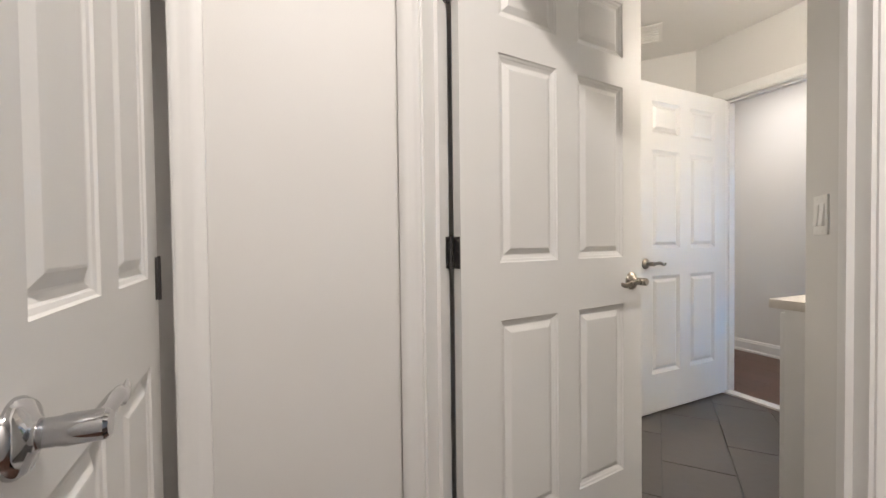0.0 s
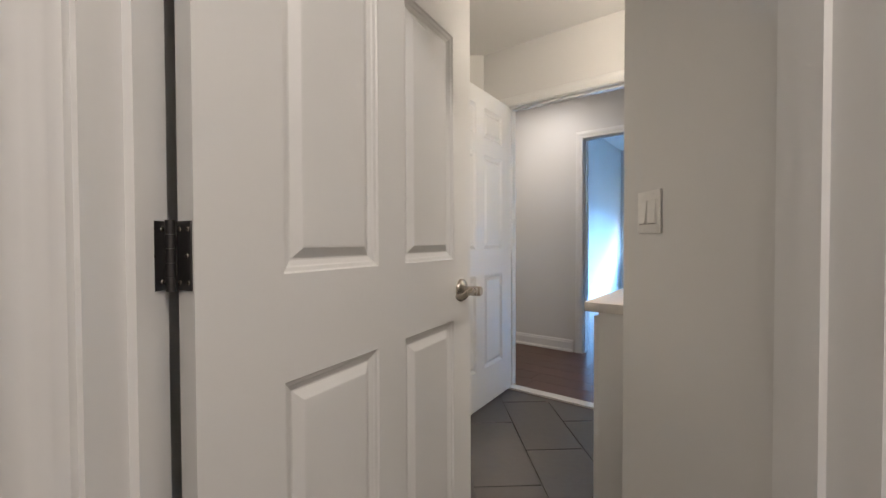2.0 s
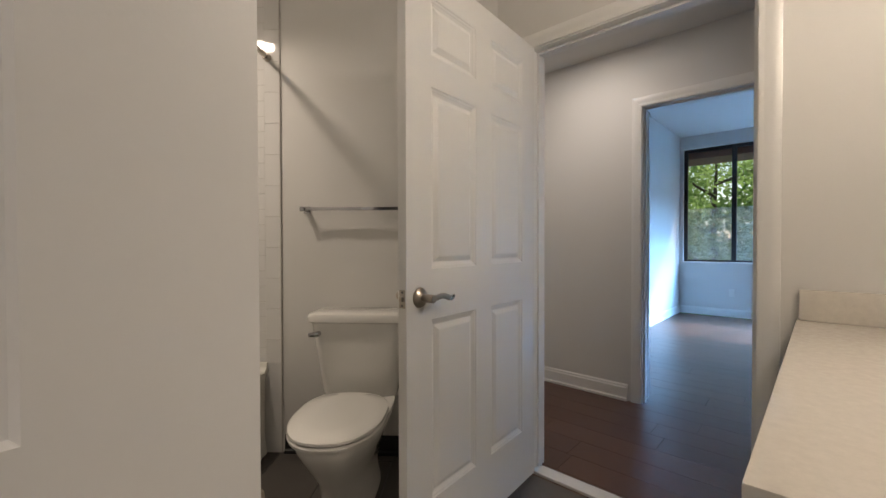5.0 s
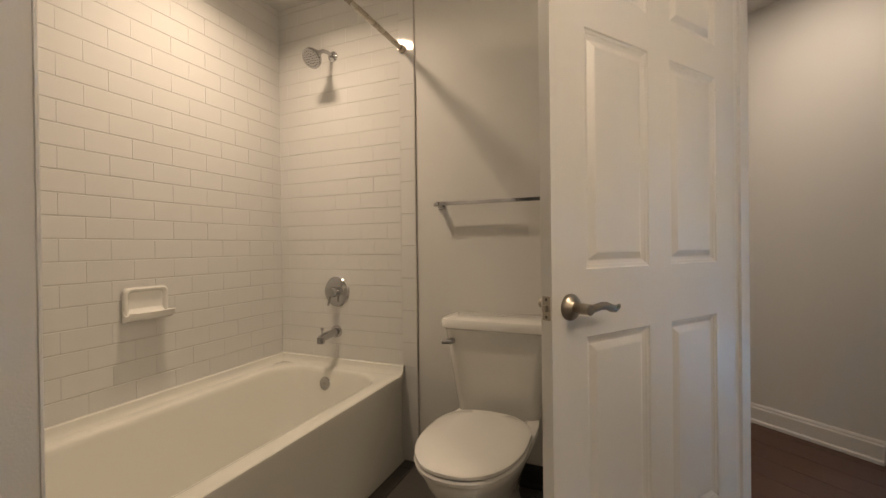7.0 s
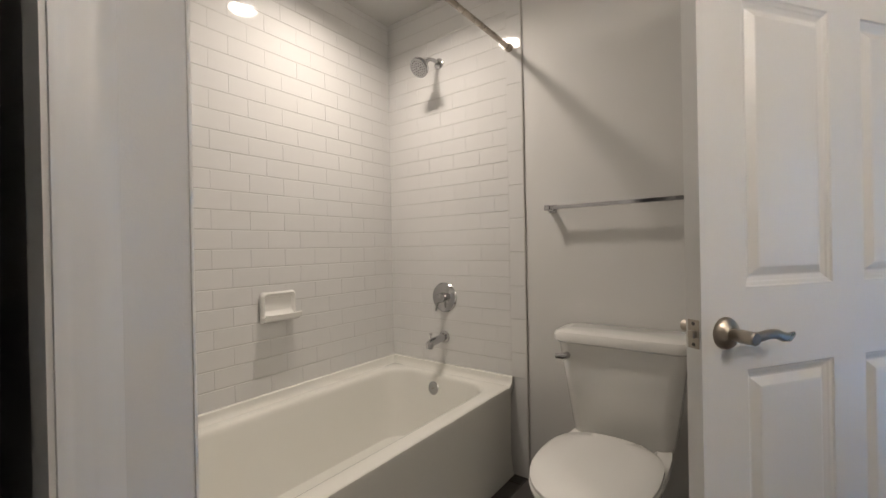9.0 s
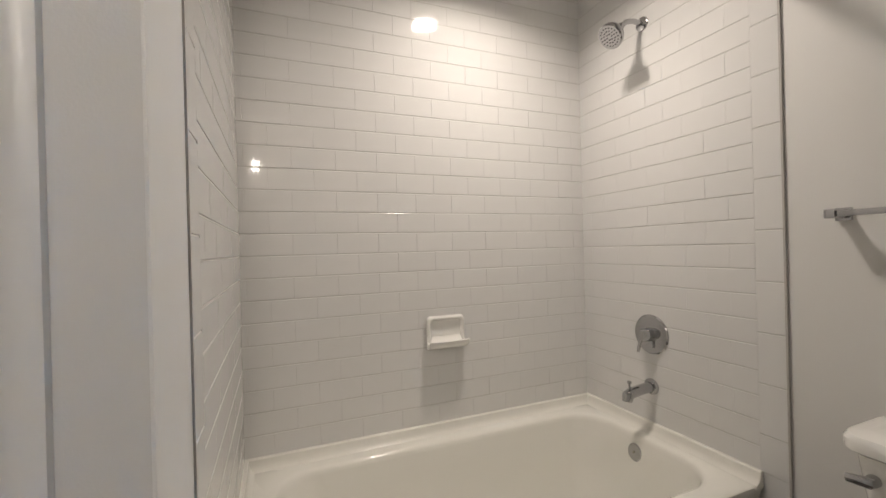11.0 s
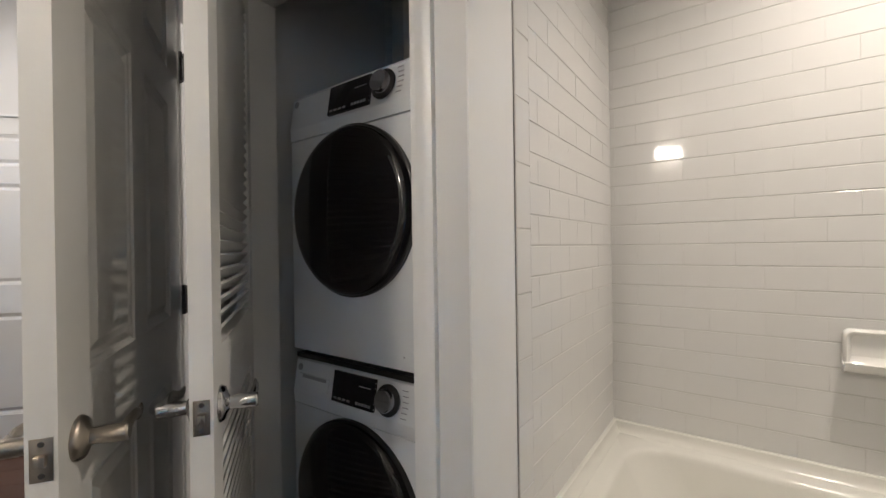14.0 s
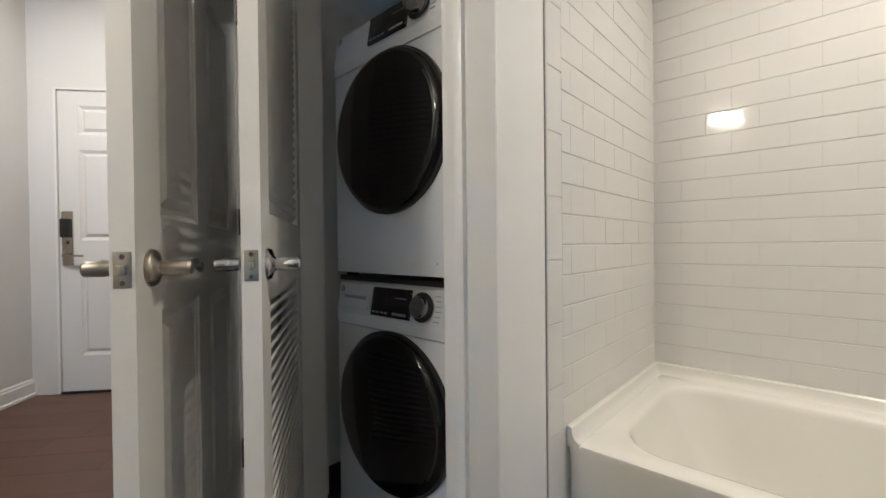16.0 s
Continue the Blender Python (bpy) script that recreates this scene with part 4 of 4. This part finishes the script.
# ---- window and outside ----
win = setting("window_1", boxes((W0, W1, WN + 0.06, WN + 0.12, WZ0, WZ0 + 0.05), (W0, W1, WN + 0.06, WN + 0.12, WZ1 - 0.05, WZ1), (W0, W0 + 0.05, WN + 0.06, WN + 0.12, WZ0 + 0.05, WZ1 - 0.05), (W1 - 0.05, W1, WN + 0.06, WN + 0.12, WZ0 + 0.05, WZ1 - 0.05), (-1.735, -1.675, WN + 0.055, WN + 0.125, WZ0 + 0.05, WZ1 - 0.05), (-1.055, -0.995, WN + 0.055, WN + 0.125, WZ0 + 0.05, WZ1 - 0.05), (-0.02, 0.04, WN + 0.055, WN + 0.125, WZ0 + 0.05, WZ1 - 0.05), bevel=0.004), FRAMEB, "wide dark bronze window with four panes", "window", R)
part("window_sill", boxes((W0 + 0.001, W1 - 0.001, WN - 0.03, WN + 0.06, WZ0, WZ0 + 0.022), bevel=0.004), TRIM, win)
for a0, a1 in ((W0 + 0.05, -1.735), (-1.675, -1.055), (-0.995, -0.02), (0.04, W1 - 0.05)):
    g = part("pane", boxes((a0, a1, WN + 0.088, WN + 0.092, WZ0 + 0.05, WZ1 - 0.05)), GLASS, win, smooth=False)
    g.visible_shadow = False
# Thin hazy sheets imitate the pale reflected glare low on two panes.
HAZE = glass_mat()
HAZE.name = "pane glare haze"
HAZE.node_tree.nodes["Principled BSDF"].inputs["Transmission Weight"].default_value = 0.80
HAZE.node_tree.nodes["Principled BSDF"].inputs["Roughness"].default_value = 0.12
HAZE.node_tree.nodes["Principled BSDF"].inputs["IOR"].default_value = 1.05
for a0, a1 in ((W0 + 0.05, -1.735), (-1.675, -1.055)):
    g = part("pane_glare", boxes((a0, a1, WN + 0.0925, WN + 0.0945, WZ0 + 0.05, 1.66)), HAZE, win, "hazy sheet imitating bright glare on the lower pane", smooth=False)
    g.visible_shadow = False
# Unseen overhang added to set the top edge of the sun stripe indoors.
setting("eave", boxes((-4.0, 3.0, WN + 0.16, WN + 0.82, 2.46, 2.62)), BRICKR, "unseen soffit added over the window to trim the sun stripe", "eave", R)


def tree(a, n, height, spread, seed, count):
    rng = np.random.default_rng(seed)
    d = thing("tree", "leafy green tree outside the window", "tree", R @ pose(a, n, -1.2), "trees outside the window")
    bm = tube([(0, 0, 0), (0.05, 0.02, height * 0.2), (-0.04, 0.06, height * 0.45), (0.03, 0, height * 0.8)], [0.16, 0.12, 0.09, 0.03], 10)
    for i in range(9):
        z = height * (0.22 + 0.06 * i)
        an = i * 2.4
        r = spread * 0.75
        b2 = tube([(0, 0, z), (r * 0.5 * math.cos(an), r * 0.5 * math.sin(an), z + 0.25), (r * math.cos(an), r * math.sin(an), z + 0.7)], [0.05, 0.03, 0.012], 7)
        me = bpy.data.meshes.new("limb")
        b2.to_mesh(me)
        b2.free()
        bm.from_mesh(me)
    part("trunk", bm, BARK, d)
    clumps = rng.normal(size=(60, 3))
    clumps /= np.linalg.norm(clumps, axis=1)[:, None]
    clumps *= (rng.uniform(0.35, 1.0, 60) ** 0.5)[:, None] * np.array([spread, spread, height * 0.46])
    clumps[:, 2] += height * 0.5
    c = clumps[rng.integers(0, 60, count)] + rng.normal(scale=0.25, size=(count, 3))
    u = rng.normal(size=(count, 3))
    u /= np.linalg.norm(u, axis=1)[:, None]
    v = np.cross(u, rng.normal(size=(count, 3)))
    v /= np.linalg.norm(v, axis=1)[:, None]
    s = rng.uniform(0.05, 0.10, count)[:, None]
    pts = np.stack([c - u * s, c + v * s * 0.5, c + u * s, c - v * s * 0.5], 1).reshape(-1, 3)
    me = bpy.data.meshes.new("crown")
    me.from_pydata(pts.tolist(), [], np.arange(count * 4).reshape(-1, 4).tolist())
    me.materials.append(LEAF)
    cr = new("crown", me)
    cr.parent = d
    tagged(cr, "loose crown of bright green leaves")


for i, (a, n, h, s) in enumerate(((-2.9, 14.5, 5.6, 1.9), (-1.0, 13.2, 5.2, 1.8), (0.9, 15.2, 6.0, 2.1), (-5.2, 16.5, 6.2, 2.2), (-2.2, 18.5, 7.0, 2.6), (1.8, 19.0, 7.0, 2.6), (-6.5, 21.0, 7.5, 3.0), (3.6, 17.0, 6.0, 2.2))):
    tree(a, n, h, s, 10 + i, 5200)

# ---- wall tiles ----
TW, TH, GAP = 0.1640, 0.0819, 0.0010
BORDER = 0.080
_tile_meshes = {}


def tile_mesh(w, h, mt, t=0.006):
    key = (round(w, 4), round(h, 4), mt.name)
    if key not in _tile_meshes:
        bm = bmesh.new()
        e, f = 0.0018, 0.0003
        loft(bm, [[(0, 0, 0), (w, 0, 0), (w, 0, h), (0, 0, h)], [(0, -t + e, 0), (w, -t + e, 0), (w, -t + e, h), (0, -t + e, h)], [(f * 0.4, -t + e * 0.35, e * 0.4), (w - f * 0.4, -t + e * 0.35, e * 0.4), (w - f * 0.4, -t + e * 0.35, h - e * 0.4), (f * 0.4, -t + e * 0.35, h - e * 0.4)], [(f, -t, e), (w - f, -t, e), (w - f, -t, h - e), (f, -t, h - e)]], cap0=False)
        _tile_meshes[key] = mesh_of("tile", bm, mt)
    return _tile_meshes[key]


def lay(parent, m, x, z, w, h, mt, turn=None):
    o = new("tile", tile_mesh(w - GAP * 0.2, h - GAP * 2.6, mt))
    o.parent = parent
    o.matrix_basis = m @ pose(x + GAP / 2, 0, z + GAP)
    return o


def tile_field(name, label, m, length, shift, edge=None):
    """Running bond from x = 0 to length, from the tub's rim to the ceiling; edge: a border column at that end."""
    z0 = 0.480
    panel = setting(name, boxes((0, length, -0.0044, 0.004, z0, CEIL)), GROUT, label, "wall tile", m)
    rng = random.Random(len(name))
    a, b = 0.0, length
    if edge == "end":
        b -= BORDER
    if edge == "start":
        a += BORDER
    rows = int(math.ceil((CEIL - z0) / TH))
    for r in range(rows):
        z = z0 + r * TH
        h = min(TH, CEIL - z)
        if h < 0.02:
            continue
        x = a - (shift if r % 2 else shift - TW / 2) % TW
        while x < b - 0.004:
            l, rt = max(x, a), min(x + TW, b)
            if rt - l > 0.012:
                o = lay(panel, I3, l, z, rt - l, h, TILE)
                o.matrix_basis = o.matrix_basis @ pose(0, 0, 0, rng.uniform(-0.22, 0.22), 0, rng.uniform(-0.16, 0.16))
            x += TW
    if edge:
        x = length - BORDER if edge == "end" else 0.0
        for k in range(13):
            lo, hi = max(z0, 0.44 + k * TW), min(0.44 + (k + 1) * TW, CEIL)
            if hi - lo > 0.02:
                lay(panel, I3, x, lo, BORDER, hi - lo, TILE)
    return panel


# back wall, far end wall, near end wall
tile_field("tile_wall_back", "white glazed subway tile behind the tub", pose(TX - 0.0055, TY0 - 0.001, 0, 0, 0, 90), TY1 - TY0 + 0.002, 0.1433)
tile_field("tile_wall_valve", "white glazed subway tile behind the shower valve", pose(TX, TY1 + 0.0045, 0), TFX - TX, 0.02, "end")
tile_field("tile_wall_end", "white glazed subway tile at the foot of the tub", pose(-0.757, TY0 - 0.0045, 0, 0, 0, 180), 0.907, 0.11, "start")
low = boxes((-0.93, TFX, 3.4795, 3.4868, 0, 0.480), bevel=0.001)
setting("tile_strip", low, TILE, "white tile strip beside the tub apron", "wall tile")
low = boxes((-0.93, -0.757, 1.9142, 1.9205, 0, 0.480), bevel=0.001)
setting("tile_strip", low, TILE, "white tile strip beside the tub apron", "wall tile")
# Facing in paler paint brightens the wall face that the shower lamp lights.
setting("lit_wall_facing", boxes((-0.750, -0.5465, 1.9142, 1.9185, 0, CEIL), bevel=0.001), TRIM, "whiter facing added to brighten the lit wall beside the tub tile", "trim")
setting("trim_tile_edge", boxes((TFX + 0.0005, TFX + 0.006, 3.4785, 3.487, 0, CEIL), (-0.7565, -0.751, 1.914, 1.9218, 0, CEIL)), CAULK, "grey caulk line along the tile edge", "trim")

# ---- floor tiles and planks ----
FW, FL = 0.305, 0.63


def inside_bath(x, y):
    n = 0.643 * x + 0.766 * y
    a = 0.766 * x - 0.643 * y
    if n > HN0 - 0.03 or y > 3.487 or y < 0.925 or x < -0.56 and y < 1.91 or x < -0.92:
        return False
    return not (a > VA0 + 0.1 and n > VN0 - 0.05) and not (x > 0.545 and y < 1.72)


def floor_tiles():
    e = 0.0028
    c = 0
    for i in range(-5, 5):
        x0 = 0.125 + i * FW
        for j in range(-1, 6):
            y0 = (2.785 if i % 2 == 0 else 2.46) + (j - 3) * FL
            w, l = FW - e, FL - e
            bm = bmesh.new()
            b = 0.0015
            loft(bm, [rrect(x0 + e, x0 + w, y0 + e, y0 + l, 0.003, -0.006, 1), rrect(x0 + e, x0 + w, y0 + e, y0 + l, 0.003, -0.0012, 1), rrect(x0 + e + b, x0 + w - b, y0 + e + b, y0 + l - b, 0.003, 0.0, 1)])
            for co, no in (((0, 0.93, 0), (0, 1, 0)), ((0, 3.487, 0), (0, -1, 0)), ((-1.66, 0, 0), (1, 0, 0)), (tuple(dg(0, HN0 - 0.025)), tuple(R.to_3x3() @ Vector((0, -1, 0))))):
                bmesh.ops.bisect_plane(bm, geom=bm.verts[:] + bm.edges[:] + bm.faces[:], plane_co=co, plane_no=no, clear_inner=True)
                if not bm.verts:
                    break
            if len(bm.faces) < 3:
                bm.free()
                continue
            part("tile", bm, SLATE, floor, smooth=False)


floor_tiles()


def planks():
    """Planks run along a."""
    w, l = 0.178, 1.22
    rng = random.Random(4)
    bm = bmesh.new()
    box(bm, 0.001, l - 0.001, 0.0008, w - 0.0008, -0.006, 0.0, 0.0)
    me = mesh_of("plank", bm, WOOD)
    for j in range(int((WN - EN) / w)):
        n = EN + j * w
        if n > WN - w:
            continue
        if n < 0.40:
            lo, hi = -0.86, 0.93
        elif n + w < HN0 + 0.07:
            lo, hi = -0.094, 0.93
        elif n < LN0:
            lo, hi = -3.08, 0.93
        else:
            lo, hi = -2.42, 1.43
        x = lo - rng.uniform(0, l)
        while x < hi:
            a, b = max(x, lo), min(x + l, hi)
            if b - a > 0.03:
                o = new("plank", me)
                o.parent = floor_hall
                o.matrix_basis = pose(a, n, -0.001) @ Matrix.Diagonal(((b - a) / l, 1, 1, 1))
            x += l


planks()
